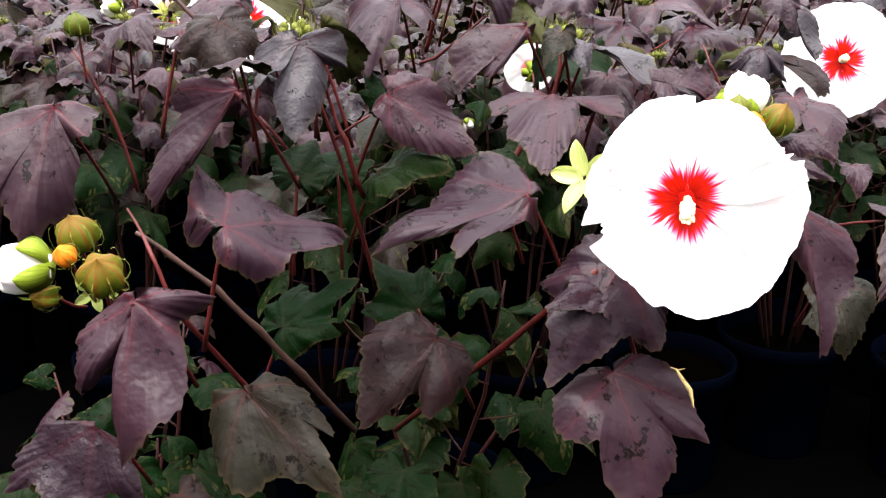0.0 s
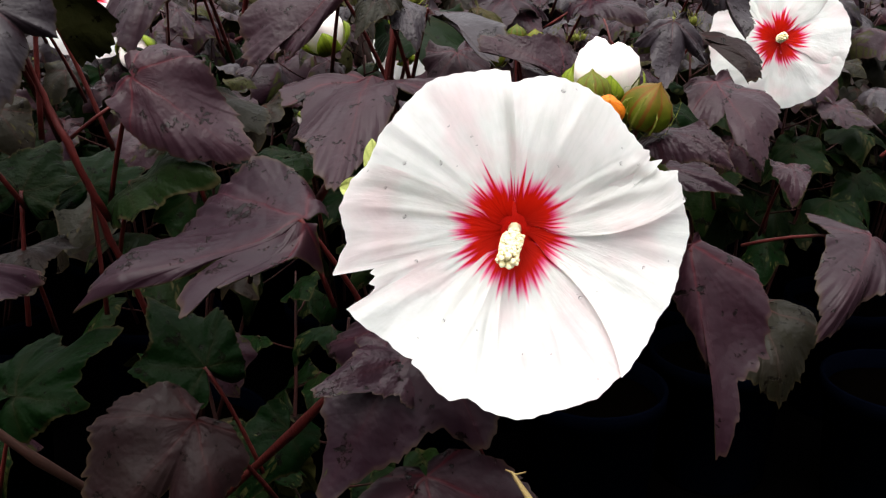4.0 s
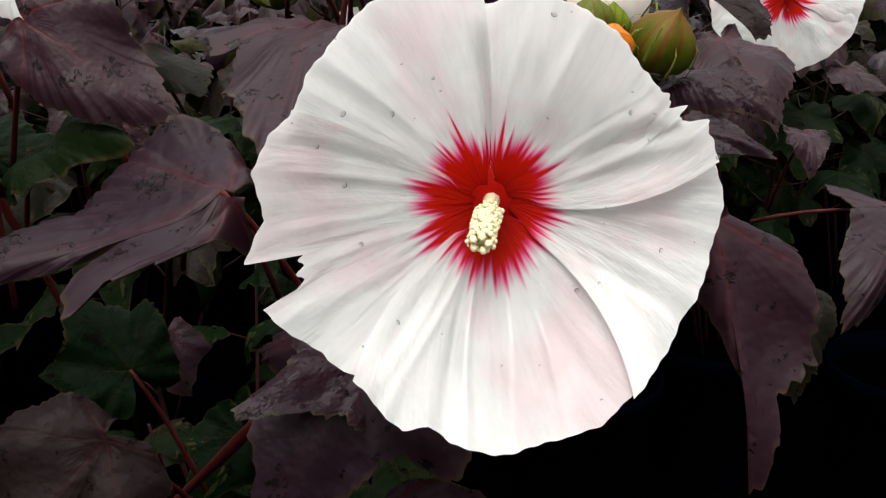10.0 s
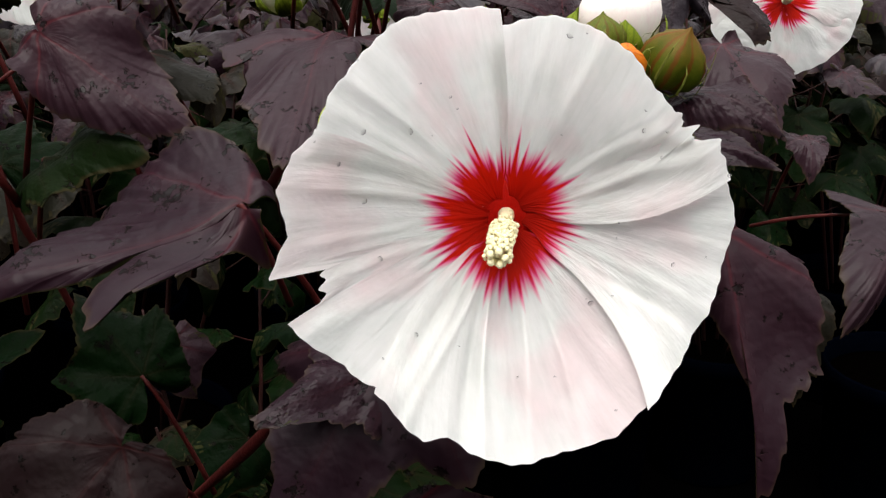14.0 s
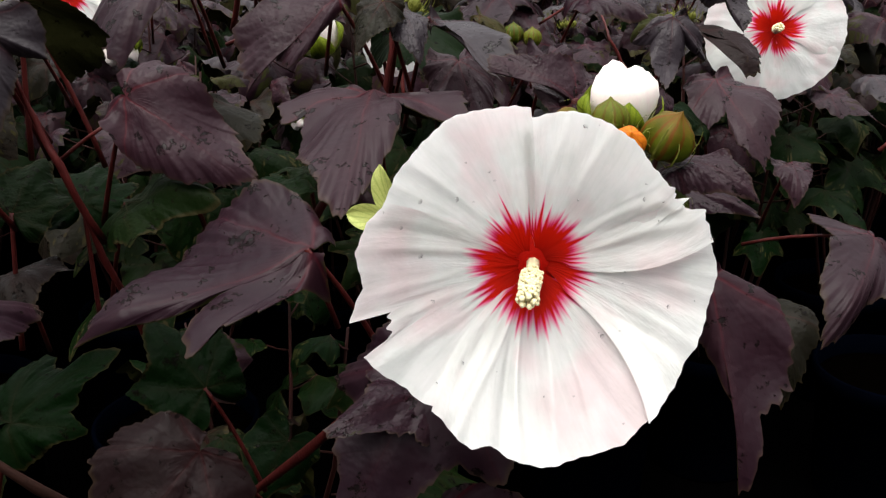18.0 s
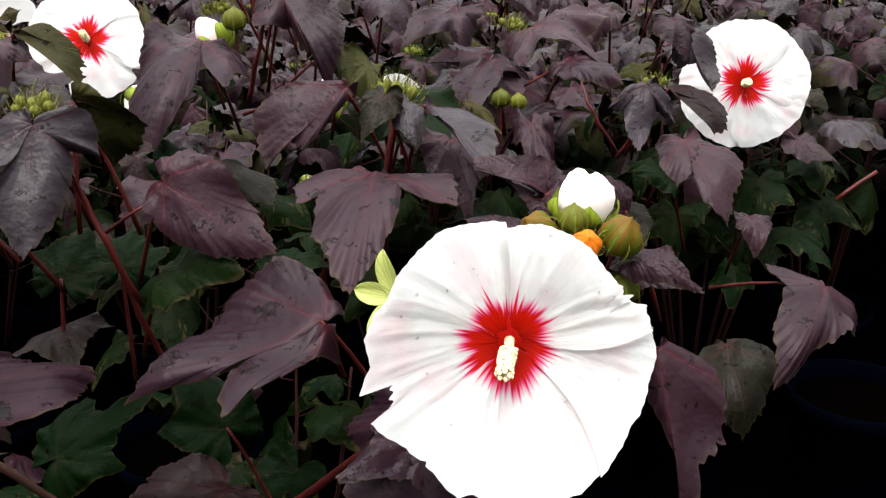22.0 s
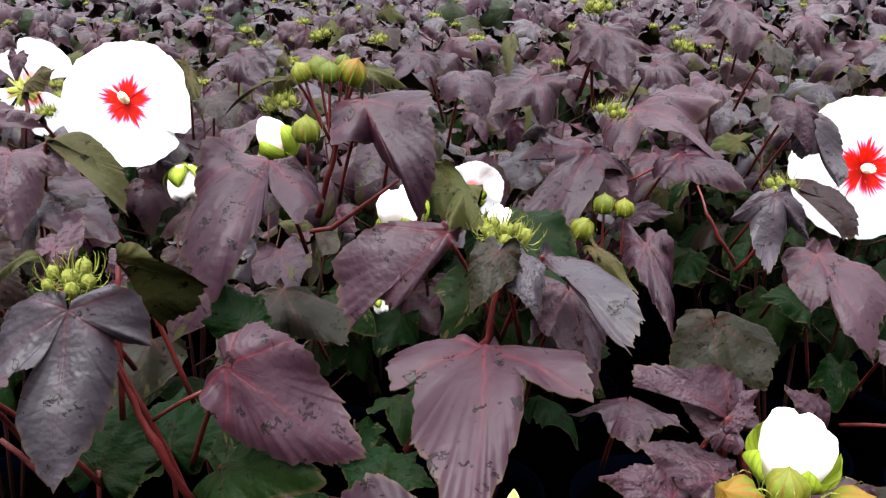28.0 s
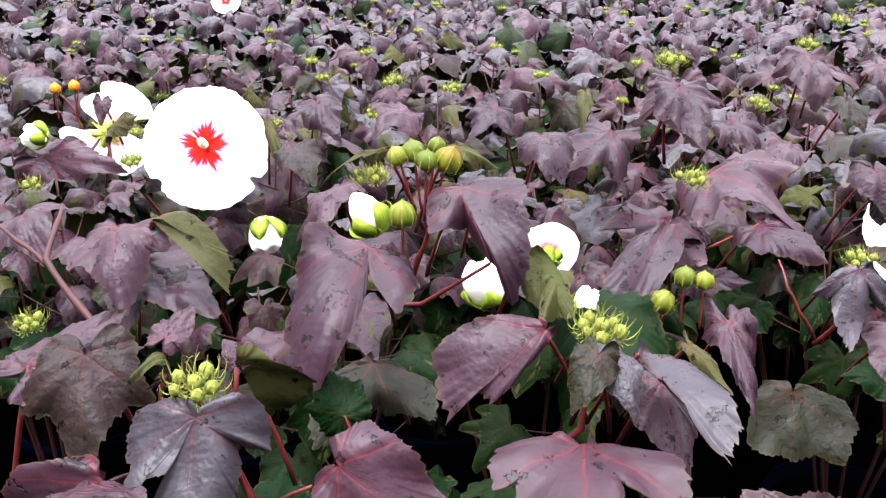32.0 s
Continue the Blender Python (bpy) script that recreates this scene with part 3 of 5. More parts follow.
def opening_bud():
    """Furled petals: a blunt barrel with five uneven rims round a hollow."""
    V, F = lathe([(0.0, 0), (0.28, 0.02), (0.42, 0.2), (0.50, 0.45), (0.515, 0.70), (0.46, 0.90), (0.33, 1.0), (0.18, 0.96), (0.0, 0.86)], 40, 0.05, 5, 0.07)
    out = []
    for x, y, z in V:
        t = math.atan2(y, x)
        out.append((x, y, z + (0.05 * math.cos(5 * t + 1) + 0.035 * math.sin(2 * t + 2) + 0.02 * math.cos(11 * t)) * max(0.0, z - 0.4) * 1.6))
    return out, F


BUD_MESH = mesh_of("bud", *bud_core(), [SEPAL])
RIPE_MESH = mesh_of("bud_ripe", *bud_core(0.12), [RIPE])
ORANGE_MESH = mesh_of("bud_orange", *bud_core(0.07), [ORANGE])
FURL_MESH = mesh_of("furled_petals", *opening_bud(), [BUDPETAL])
PINK_MESH = mesh_of("furled_pink", *lathe([(0.0, 0), (0.26, 0.02), (0.40, 0.22), (0.44, 0.5), (0.38, 0.78), (0.24, 1.02), (0.09, 1.17), (0.0, 1.2)], 30, 0.06, 3, 0.16), [PINK_PETAL])
CREAM_MESH = mesh_of("furled_cream", *opening_bud(), [CREAM])
RING_MESH = mesh_of("bracts", *bract_ring(), [BRACT], smooth=False)


def cup_mesh(n=5, reach=0.56, rise=0.62, w=0.36, mats=None, bulge=0.3, flat=False):
    """A calyx of n pointed sepals, cupped or laid open like a star."""
    g = []
    for i in range(n):
        a = 2 * math.pi * i / n + 0.12 * math.sin(3 * i)
        c, s = math.cos(a), math.sin(a)
        pts, wide = [], []
        for k in range(10):
            t = k / 9
            r = reach * (t ** 0.85 if flat else math.sin(1.9 * t + 0.08)) * (1 + 0.06 * math.sin(2 * i))
            z = rise * ((t ** 1.6 - 0.35 * t ** 4) if flat else t ** 1.3)
            pts.append((r * c, r * s, z))
            wide.append(w * 2.6 * t ** 0.55 * (1 - t) ** 0.75 if flat else w * (0.55 + 1.2 * t) * (1 - t ** 2.2) ** 0.9)
        wide[-1] = 0.004
        g.append(strip(pts, wide, (lambda p: (-0.4 * p.x, -0.4 * p.y, 1)) if flat else (lambda p: (p.x, p.y, -0.15)), bulge))
    return mesh_of("calyx", *joined(g), mats, smooth=True)


CUP_MESH = cup_mesh(reach=0.63, rise=0.72, w=0.32, mats=[CUP_GREEN], bulge=0.10)


def sepal_star(n=5, reach=1.0, rise=0.45, w=0.27, mats=None):
    """An open calyx: n pointed, cupped sepals with a raised midrib, joined at the foot."""
    V, F = [], []
    rows, cols = 14, 9
    for i in range(n):
        ang = 2 * math.pi * i / n + 0.10 * math.sin(3 * i)
        c, s = math.cos(ang), math.sin(ang)
        for sheet in (0, 1):
            o = len(V)
            for k in range(rows):
                t = 0.04 + 0.96 * k / (rows - 1)
                half = w * 2.35 * t ** 0.6 * (1 - t) ** 0.85 + 0.004
                r = reach * t ** 0.9 * (1 + 0.08 * math.sin(2 * i + 1))
                for j in range(cols):
                    u = 2 * j / (cols - 1) - 1
                    z = rise * (t ** 1.5 - 0.55 * t ** 4) + 0.30 * half * u * u - 0.02 * (1 - abs(u)) + 0.012 * math.cos(9 * u) - 0.016 * sheet
                    V.append((r * c - half * u * s, r * s + half * u * c, z))
            for k in range(rows - 1):
                for j in range(cols - 1):
                    q = (o + k * cols + j, o + (k + 1) * cols + j, o + (k + 1) * cols + j + 1, o + k * cols + j + 1)
                    F.append(tuple(reversed(q)) if sheet else q)
    return mesh_of("calyx", V, F, mats)


STAR_MESH = sepal_star(mats=[CALYX])
BRIGHT_CUP = cup_mesh(5, 0.9, 0.4, 0.24, [BRIGHT], 0.08, True)
BRIGHT_RING = mesh_of("bracts", *bract_ring(10, 0.85, 0.3, 0.05), [BRIGHT], smooth=False)


def stand(pos, size, direction=(0, 0, 1), spin=0.0):
    q = Vector((0, 0, 1)).rotation_difference(Vector(direction).normalized()).to_matrix().to_4x4()
    return Matrix.Translation(pos) @ q @ Matrix.Rotation(spin, 4, "Z") @ Matrix.Diagonal((size, size, size, 1))


# the small yellow-green heads of young buds at the shoot tips
def head_arrays(seed, n=6):
    rng = random.Random(seed)
    g = []
    core, ring = bud_core(0.1), bract_ring(10, 0.85, 1.35, 0.034)
    core = ([(p[0] * 0.6, p[1] * 0.6, p[2] * 0.75) for p in core[0]], core[1])
    for i in range(n):
        t = 2.4 * i
        rr = 0.0 if i == 0 else 0.62
        m = stand((rr * math.cos(t), rr * math.sin(t), 0.1 * rng.random()), 0.62 + 0.3 * rng.random(), (0.6 * rr * math.cos(t), 0.6 * rr * math.sin(t), 1))
        for v, f in (core, ring):
            g.append(([tuple(m @ Vector(p)) for p in v], f))
    return joined(g)


HEADS = [mesh_of("bud_head", *head_arrays(s, 5 + s % 3), [BRACT], smooth=False) for s in range(3)]

# ---- ground ----
gm, GN, GK, gb = mat("weed_cloth")
g_tc = GN.new("ShaderNodeTexCoord")
g_a = noisy(GN, GK, 3.0, 5.0, g_tc.outputs["Object"])
g_b = noisy(GN, GK, 260.0, 2.0, g_tc.outputs["Object"])
# darker than real black cloth: shade under the plants is put into the colour
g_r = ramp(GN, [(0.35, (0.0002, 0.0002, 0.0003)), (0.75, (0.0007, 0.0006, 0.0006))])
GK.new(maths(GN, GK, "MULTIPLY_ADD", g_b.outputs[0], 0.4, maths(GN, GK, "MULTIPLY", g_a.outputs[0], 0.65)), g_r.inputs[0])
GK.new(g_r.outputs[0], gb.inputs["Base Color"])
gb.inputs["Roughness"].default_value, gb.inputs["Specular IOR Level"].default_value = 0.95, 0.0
bumped(GN, GK, gb, g_b.outputs[0], 0.5, 0.002)
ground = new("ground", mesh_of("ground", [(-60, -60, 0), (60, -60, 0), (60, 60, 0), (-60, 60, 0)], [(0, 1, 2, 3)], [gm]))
tagged(ground, "black woven weed cloth under the potted plants", "ground", "", "structure")

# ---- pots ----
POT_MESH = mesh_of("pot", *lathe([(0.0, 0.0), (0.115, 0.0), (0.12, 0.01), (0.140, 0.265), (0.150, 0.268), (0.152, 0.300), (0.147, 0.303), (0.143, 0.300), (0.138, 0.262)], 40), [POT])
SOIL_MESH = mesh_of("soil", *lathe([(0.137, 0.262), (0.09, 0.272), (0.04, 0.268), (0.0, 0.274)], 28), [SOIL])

PLANTS = []
OPEN = []


def potted(x, y, label, spin=0.0):
    p = thing("hibiscus_plant", pose(x, y, 0), label, "plant", "rows of potted hibiscus")
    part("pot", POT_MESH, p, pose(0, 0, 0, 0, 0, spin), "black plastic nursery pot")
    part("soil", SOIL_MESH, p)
    PLANTS.append(p)
    return p


NEAR = [potted(x, y, lab) for x, y, lab in (
    (-0.46, 1.25, "potted hibiscus with dark purple lobed leaves and red stems"),
    (0.00, 1.45, "potted hibiscus with purple leaves and a wide white red-eyed flower"),
    (0.55, 1.98, "potted hibiscus with purple leaves, drooping over the dark gap"),
    (1.18, 1.98, "potted hibiscus with bronze leaves and small bud heads"),
    (-0.24, 1.86, "potted hibiscus with purple leaves, green bud heads and pink buds"),
    (0.20, 2.00, "potted hibiscus with purple leaves and yellow-green bud heads"),
    (-0.70, 2.00, "potted hibiscus carrying white flowers over purple leaves"),
    (0.86, 2.14, "potted hibiscus with purple leaves and a white red-eyed flower"))]


def owner(p):
    """The near plant whose stems reach this place."""
    return min(NEAR, key=lambda o: (o.location.x - p[0]) ** 2 + (o.location.y - 0.25 - p[1]) ** 2)


def own(ob, plant, m):
    ob.parent = plant
    ob.matrix_basis = Matrix.Translation(-plant.location) @ m
    return ob


TONES = {"p": [PURPLE, UNDER], "g": [GREEN, UNDER], "b": [BRONZE, UNDER], "u": [UNDER, PURPLE], "s": [SLATE, UNDER]}
COUNT = [0]


def leaf(base, tip, width=1.0, style="broad", tone="p", roll=0.0, droop=25.0, fold=0.12, left=1.0, right=1.0, curl=0.0, stalk=None, plant=None, lobes=None, facing=(0, -0.55, 0.85)):
    """One leaf from its stalk's end to its tip, with its red stalk."""
    COUNT[0] += 1
    if lobes:
        droop, fold = min(droop, 14), 0.06
    plant = plant or owner(base)
    ob = new("leaf", leaf_mesh("leaf", TONES[tone], style, width, droop, fold, 100 + COUNT[0], left=left, right=right, curl=curl, lobes=lobes))
    own(ob, plant, aim(base, tip, roll, facing))
    b, t = Vector(base), Vector(tip)
    away = b - t
    away.z = 0
    end = Vector(stalk) if stalk else b + away.normalized() * 0.055 + Vector((0, 0.055, -0.13))
    V, F = tube_arrays(bow(b + (t - b) * 0.01 - Vector((0, 0, 0.001)), end, -0.008), (0.0019, 0.0020, 0.0021, 0.0022, 0.0024, 0.0026))
    own(new("leaf_stalk", mesh_of("leaf_stalk", V, F, [STEM])), plant, Matrix())
    return ob


def stem(points, r0=0.0045, r1=0.003, material=None, plant=None):
    pts = [Vector(p) for p in points]
    full = []
    for i in range(len(pts) - 1):
        wob = Vector((0.002 * math.sin(7 * i + pts[0].x * 90), 0.0015 * math.cos(5 * i), 0))
        full += [pts[i].lerp(pts[i + 1], k / 3) + wob * (k % 3 != 0) for k in range(3)]
    full.append(pts[-1])
    n = len(full)
    V, F = tube_arrays(full, [0.75 * (r0 + (r1 - r0) * i / (n - 1)) * (1.25 if i % 3 == 0 and 0 < i < n - 1 else 1) for i in range(n)], 9)
    plant = plant or owner(pts[-1])
    return own(new("stem", mesh_of("stem", V, F, [material or STEM])), plant, Matrix())


def bud(pos, size=0.022, direction=(0, 0, 1), kind="green", plant=None):
    plant = plant or owner(pos)
    me = {"green": BUD_MESH, "ripe": RIPE_MESH, "orange": ORANGE_MESH}[kind]
    ob = own(new("bud", me), plant, stand(pos, size, direction, size * 900))
    if kind == "orange":
        tagged(ob, "withered orange bud")
    part("bract_ring", RING_MESH, ob)
    d = Vector(direction).normalized()
    V, F = tube_arrays(bow(Vector(pos) + d * size * 0.05, Vector(pos) - d * 0.035 - Vector((0, 0, 0.02)), 0.004), [0.0016] * 6, 6)
    own(new("bud_stalk", mesh_of("bud_stalk", V, F, [STEM])), plant, Matrix())
    return ob


def white_bud(pos, size=0.05, direction=(0, 0, 1), cream=False, plant=None, pink=False, label="white petals still furled above green sepals"):
    plant = plant or owner(pos)
    ob = own(new("opening_bud", PINK_MESH if pink else CREAM_MESH if cream else FURL_MESH), plant, stand(pos, size, direction, size * 500))
    tagged(ob, label)
    part("calyx", CUP_MESH, ob, pose(0, 0, -0.16 if pink else -0.03))
    return ob


def head(pos, size=0.02, plant=None):
    plant = plant or owner(pos)
    COUNT[0] += 1
    return own(new("bud_head", HEADS[COUNT[0] % 3]), plant, stand(pos, size, (0.2 * math.sin(COUNT[0]), -0.2, 1), COUNT[0]))


def petal_mesh(spread, seed, cup=0.10, reflex=0.10, ragged=0.012, ruffle=0.011, layer=0.019, na=60, nr=20, fold_at=None, dent=None, corner=0.07):
    """A broad petal in petal lengths: claw at the origin, outer edge near (0, 1, 0), face up."""
    rng = np.random.default_rng(seed)
    a = np.linspace(-spread, spread, na)
    k = a / spread
    ph = rng.random(8) * 6.28
    R = 1 - (0.0 if dent else 0.08) * np.abs(k) ** 5 - corner * np.abs(k) ** 14 + ragged * (np.sin(a * 6 + ph[0]) + 0.6 * np.sin(a * 13 + ph[1]) + 0.5 * np.sin(a * 31 + ph[2]) + 0.4 * np.sin(a * 53 + ph[4]) * (np.sin(a * 3 + ph[6]) > 0))
    if dent:
        R = R * (1 - dent[2] * np.exp(-((k - dent[0]) / dent[1]) ** 4))
    f = np.linspace(0.03, 1, nr)
    aa = a[None, :] + (0.05 * np.sin(5.0 * f + ph[1]) + 0.03 * np.sin(11 * f + ph[3]))[:, None] * np.clip(f * 2, 0, 1)[:, None]
    x, y = f[:, None] * R * np.sin(aa), f[:, None] * R * np.cos(aa)
    fr = f[:, None]
    z = cup * (1 - np.exp(-fr * 3.2)) - reflex * fr ** 3
    z = z + layer * k[None, :] * np.clip(fr * 2.2, 0, 1) * (0.5 + fr * 0.5)
    z = z + ruffle * fr ** 1.5 * (np.sin(a * 9 + ph[3] + 2.5 * fr) * 0.7 + np.sin(a * 17 + ph[4] - 2 * fr) * 0.45) + ruffle * 0.5 * fr ** 4 * np.sin(a * 29 + ph[5])
    z = z + 0.020 * np.sin(2.6 * x * 3 + ph[6]) * np.sin(8.5 * y + ph[7]) * fr + 0.006 * np.sin(19 * x + ph[7]) * np.sin(15 * y + ph[2]) * fr
    z = z + 0.022 * np.clip(fr * 1.6 - 0.2, 0, 1) * np.sin(a * 4.3 + ph[5] + 1.2 * fr) + 0.009 * np.clip(fr * 1.8 - 0.3, 0, 1) * np.sin(a * 11 + ph[0] - 1.5 * fr)
    x = x * (0.34 + 0.66 * np.clip(fr / 0.26, 0, 1) ** 0.8)
    if fold_at is not None:
        z = z + 0.055 * np.exp(-((k[None, :] - fold_at) / 0.2) ** 2) * np.clip(fr - 0.25, 0, 1)
    V = np.stack([x, y, z], -1).reshape(-1, 3)
    UV = np.stack([np.broadcast_to(k, (nr, na)) * 0.9, np.broadcast_to(fr, (nr, na))], -1).reshape(-1, 2)
    F = [(i * na + j, i * na + j + 1, (i + 1) * na + j + 1, (i + 1) * na + j) for i in range(nr - 1) for j in range(na - 1)]
    n = len(V)
    low = V - np.array([0, 0, 0.006])
    faces = F + [tuple(n + i for i in reversed(q)) for q in F]
    return mesh_of("petal", np.vstack([V, low]), faces, [PETAL, PETAL_BACK], [0] * len(F) + [1] * len(F), np.vstack([UV, UV]), "petal")


# the rim of the wide flower: (degrees round from its right, reach), with a torn bite in the petal at 197 to 207
RIM = ((0, 0.92), (9, 0.89), (19, 0.88), (23, 0.82), (40, 0.79), (53, 0.82), (72, 0.83), (92, 0.82), (108, 0.86), (121, 0.90), (138, 0.89), (151, 0.895),
       (160, 0.89), (166, 0.935), (176, 0.97), (187, 0.94), (196, 1.04), (207, 1.04), (223, 0.97), (236, 0.96), (242, 1.0), (249, 1.03), (254.5, 0.99),
       (260, 1.03), (270, 1.06), (283, 1.04), (295, 1.03), (308, 0.98), (327, 0.92), (346, 0.91), (360, 0.92))


def wide_petal(inner, outer, far, seed, edge_lift=0.03, pleats=(), tear=None, crumple=None, na=150, nr=34):
    """A petal of the wide flower: its free edge at inner (near the eye) and outer (at the rim) degrees, its hidden edge at far degrees."""
    rng = np.random.default_rng(seed)
    ph = rng.random(12) * 6.28
    q = np.linspace(0, 1, na)[None, :]
    f = np.linspace(0.03, 1, nr)[:, None]
    free = inner + (outer - inner) * np.clip((f - 0.35) / 0.65, 0, 1) ** 1.5
    deg = free + (far - free) * q
    claw = 0.5 * (inner + far)
    deg = claw + (deg - claw) * (0.42 + 0.58 * np.clip(f / 0.24, 0, 1) ** 0.9)
    th = np.radians(deg)
    rim_at = np.array([k[0] for k in RIM]), np.array([k[1] for k in RIM])
    edge = np.radians(outer + (far - outer) * q)
    reach = np.interp(np.degrees(edge) % 360, *rim_at) + 0.003 * np.sin(edge * 23 + ph[0]) * np.sin(edge * 7 + ph[9]) + 0.002 * np.sin(edge * 73 + ph[1])
    reach = reach * (1 - 0.05 * np.clip((q - 0.8) / 0.2, 0, 1))
    if tear:
        d = np.degrees(edge) % 360
        bite = np.clip((d - tear[0]) / 0.8, 0, 1) * np.clip((tear[1] - d) / 0.8, 0, 1)
        reach = reach * (1 - bite * (tear[2] + 0.015 * np.sin(d * 1.7) - 0.05 * (d - tear[0]) / (tear[1] - tear[0])))
    if crumple:
        d = np.degrees(edge) % 360
        near = np.exp(-((d - crumple) / 6.0) ** 2)
        reach = reach + near * (0.022 * np.sin(d * 1.1) + 0.012 * np.sin(d * 2.3 + 1))
    r = f * reach
    z = (0.66 + 0.16 * np.sin(th)) * r ** 2 - 0.06 * np.exp(-f / 0.07)
    out = np.clip(f * 2.0 - 0.15, 0, 1)
    z = z + out * (0.5 - q) * 0.035 + edge_lift * np.exp(-(q / 0.11) ** 2) * np.clip(f * 1.6 - 0.25, 0, 1) - 0.02 * np.clip(1 - f / 0.2, 0, 1) * q
    for at, wide, high, start in pleats:
        lean = at + 2.5 * np.sin(4 * f + at)
        z = z + high * np.exp(-((deg - lean) / wide) ** 2) * np.clip((f - start) / 0.35, 0, 1) * (1 - 0.45 * f)
    z = z + 0.004 * out * (np.sin(th * 13 + ph[2] + 4 * f) + 0.7 * np.sin(th * 29 + ph[3] - 5 * f) * np.sin(th * 5 + ph[8]))
    z = z + 0.014 * f * np.sin(3.1 * r * np.cos(th) * 2 + ph[4]) * np.sin(7 * r * np.sin(th) + ph[5])
    z = z + 0.006 * out * np.sin(11 * r * np.cos(th) + 5 * r * np.sin(th) + ph[11]) * np.sin(9 * r * np.sin(th) - 6 * r * np.cos(th) + ph[2]) + 0.003 * out * np.sin(23 * r * np.cos(th) + ph[3]) * np.sin(19 * r * np.sin(th) + ph[5])
    z = z + 0.010 * f ** 6 * np.sin(edge * 9 + ph[6]) + 0.004 * f ** 8 * np.sin(edge * 31 + ph[7]) * np.sin(edge * 5 + ph[10])
    if crumple:
        near = np.exp(-((deg % 360 - crumple) / 8.0) ** 2) * np.clip((f - 0.72) / 0.2, 0, 1)
        z = z + near * (0.025 * np.sin(deg * 0.5 + 11 * f) + 0.02 * np.sin(deg * 0.9 - 31 * f))
    V = np.stack([r * np.cos(th), r * np.sin(th), z], -1).reshape(-1, 3)
    UV = np.stack([(1 - 2 * q) * 0.9 * np.ones_like(f), f * np.ones_like(q)], -1).reshape(-1, 2)
    F = [(i * na + j, (i + 1) * na + j, (i + 1) * na + j + 1, i * na + j + 1) for i in range(nr - 1) for j in range(na - 1)]
    n = len(V)
    faces = F + [tuple(n + i for i in reversed(p)) for p in F]
    return mesh_of("petal", np.vstack([V, V - np.array([0, 0, 0.005])]), faces, [PETAL, PETAL_BACK], [0] * len(F) + [1] * len(F), np.vstack([UV, UV]), "petal")


WIDE_PETALS = [
    wide_petal(90, 94, 172, 31, 0.02, ((99, 2.5, 0.022, 0.35), (107, 3, 0.02, 0.4), (128, 6, 0.025, 0.45), (141, 2.2, -0.02, 0.45), (147, 3, 0.04, 0.35))),
    wide_petal(152, 158, 246, 32, 0.02, ((166, 2.5, -0.03, 0.4), (173, 3, 0.055, 0.3), (181, 2, -0.02, 0.4), (187, 2.2, 0.035, 0.4), (194, 4, -0.03, 0.5), (203, 2.5, 0.025, 0.3), (214, 3, 0.035, 0.3)), tear=(196.6, 206.8, 0.19)),
    wide_petal(222, 233, 332, 33, 0.035, ((238, 3, 0.05, 0.3), (246, 1.8, 0.045, 0.25), (255, 2.2, -0.05, 0.35), (261, 1.6, 0.05, 0.25), (269, 1.8, -0.03, 0.35), (277, 2.0, 0.045, 0.25), (284, 1.5, -0.02, 0.45), (289, 1.6, 0.035, 0.4), (298, 3, -0.035, 0.45))),
    wide_petal(318, 304, 392, 34, 0.06, ((325, 2.2, -0.035, 0.4), (332, 2.5, 0.035, 0.45), (345, 4, -0.03, 0.45), (352, 2, 0.02, 0.5), (358, 3, 0.025, 0.4))),
    wide_petal(352, 368, 457, 35, 0.06, ((375, 3, 0.05, 0.3), (382, 2.2, -0.05, 0.45), (389, 3, 0.05, 0.35), (397, 2.5, -0.03, 0.4), (408, 6, 0.02, 0.5), (419, 2, -0.018, 0.5), (428, 4, 0.03, 0.4), (440, 2, -0.02, 0.4)), crumple=24),
]


def column_arrays(length, r=0.045, seed=3, bend=0.0):
    """The stamen column in petal lengths: a rod set with blunt anthers, branched stigma at its end."""
    rng = random.Random(seed)
    pts = [(bend * t * t, 0, length * t) for t in (0, 0.25, 0.5, 0.75, 0.95, 1.0)]
    g = [tube_arrays(pts, (r * 0.9, r * 0.75, r * 0.7, r * 0.6, r * 0.5, r * 0.2), 8)]
    ball = lathe([(0, -0.5), (0.36, -0.36), (0.5, 0), (0.36, 0.36), (0, 0.5)], 6)
    for i in range(260):
        t = 0.28 + 0.70 * i / 260
        an = i * 2.4
        rr = r * (1.0 + 0.35 * rng.random())
        s = 0.017 + 0.012 * rng.random()
        c = (bend * t * t + rr * math.cos(an), rr * math.sin(an), length * t + 0.02 * rng.random())
        g.append(([(c[0] + p[0] * s, c[1] + p[1] * s, c[2] + p[2] * s) for p in ball[0]], ball[1]))
    for i in range(5):
        an = i * 1.26
        c = (bend + 0.035 * math.cos(an), 0.035 * math.sin(an), length * 1.04)
        g.append(([(c[0] + p[0] * 0.04, c[1] + p[1] * 0.04, c[2] + p[2] * 0.04) for p in ball[0]], ball[1]))
    return joined(g)


DROP = mat("rain_drop")[0]
DROP.node_tree.nodes["Principled BSDF"].inputs["Transmission Weight"].default_value = 1.0
DROP.node_tree.nodes["Principled BSDF"].inputs["Roughness"].default_value = 0.02
DROP.node_tree.nodes["Principled BSDF"].inputs["IOR"].default_value = 1.33


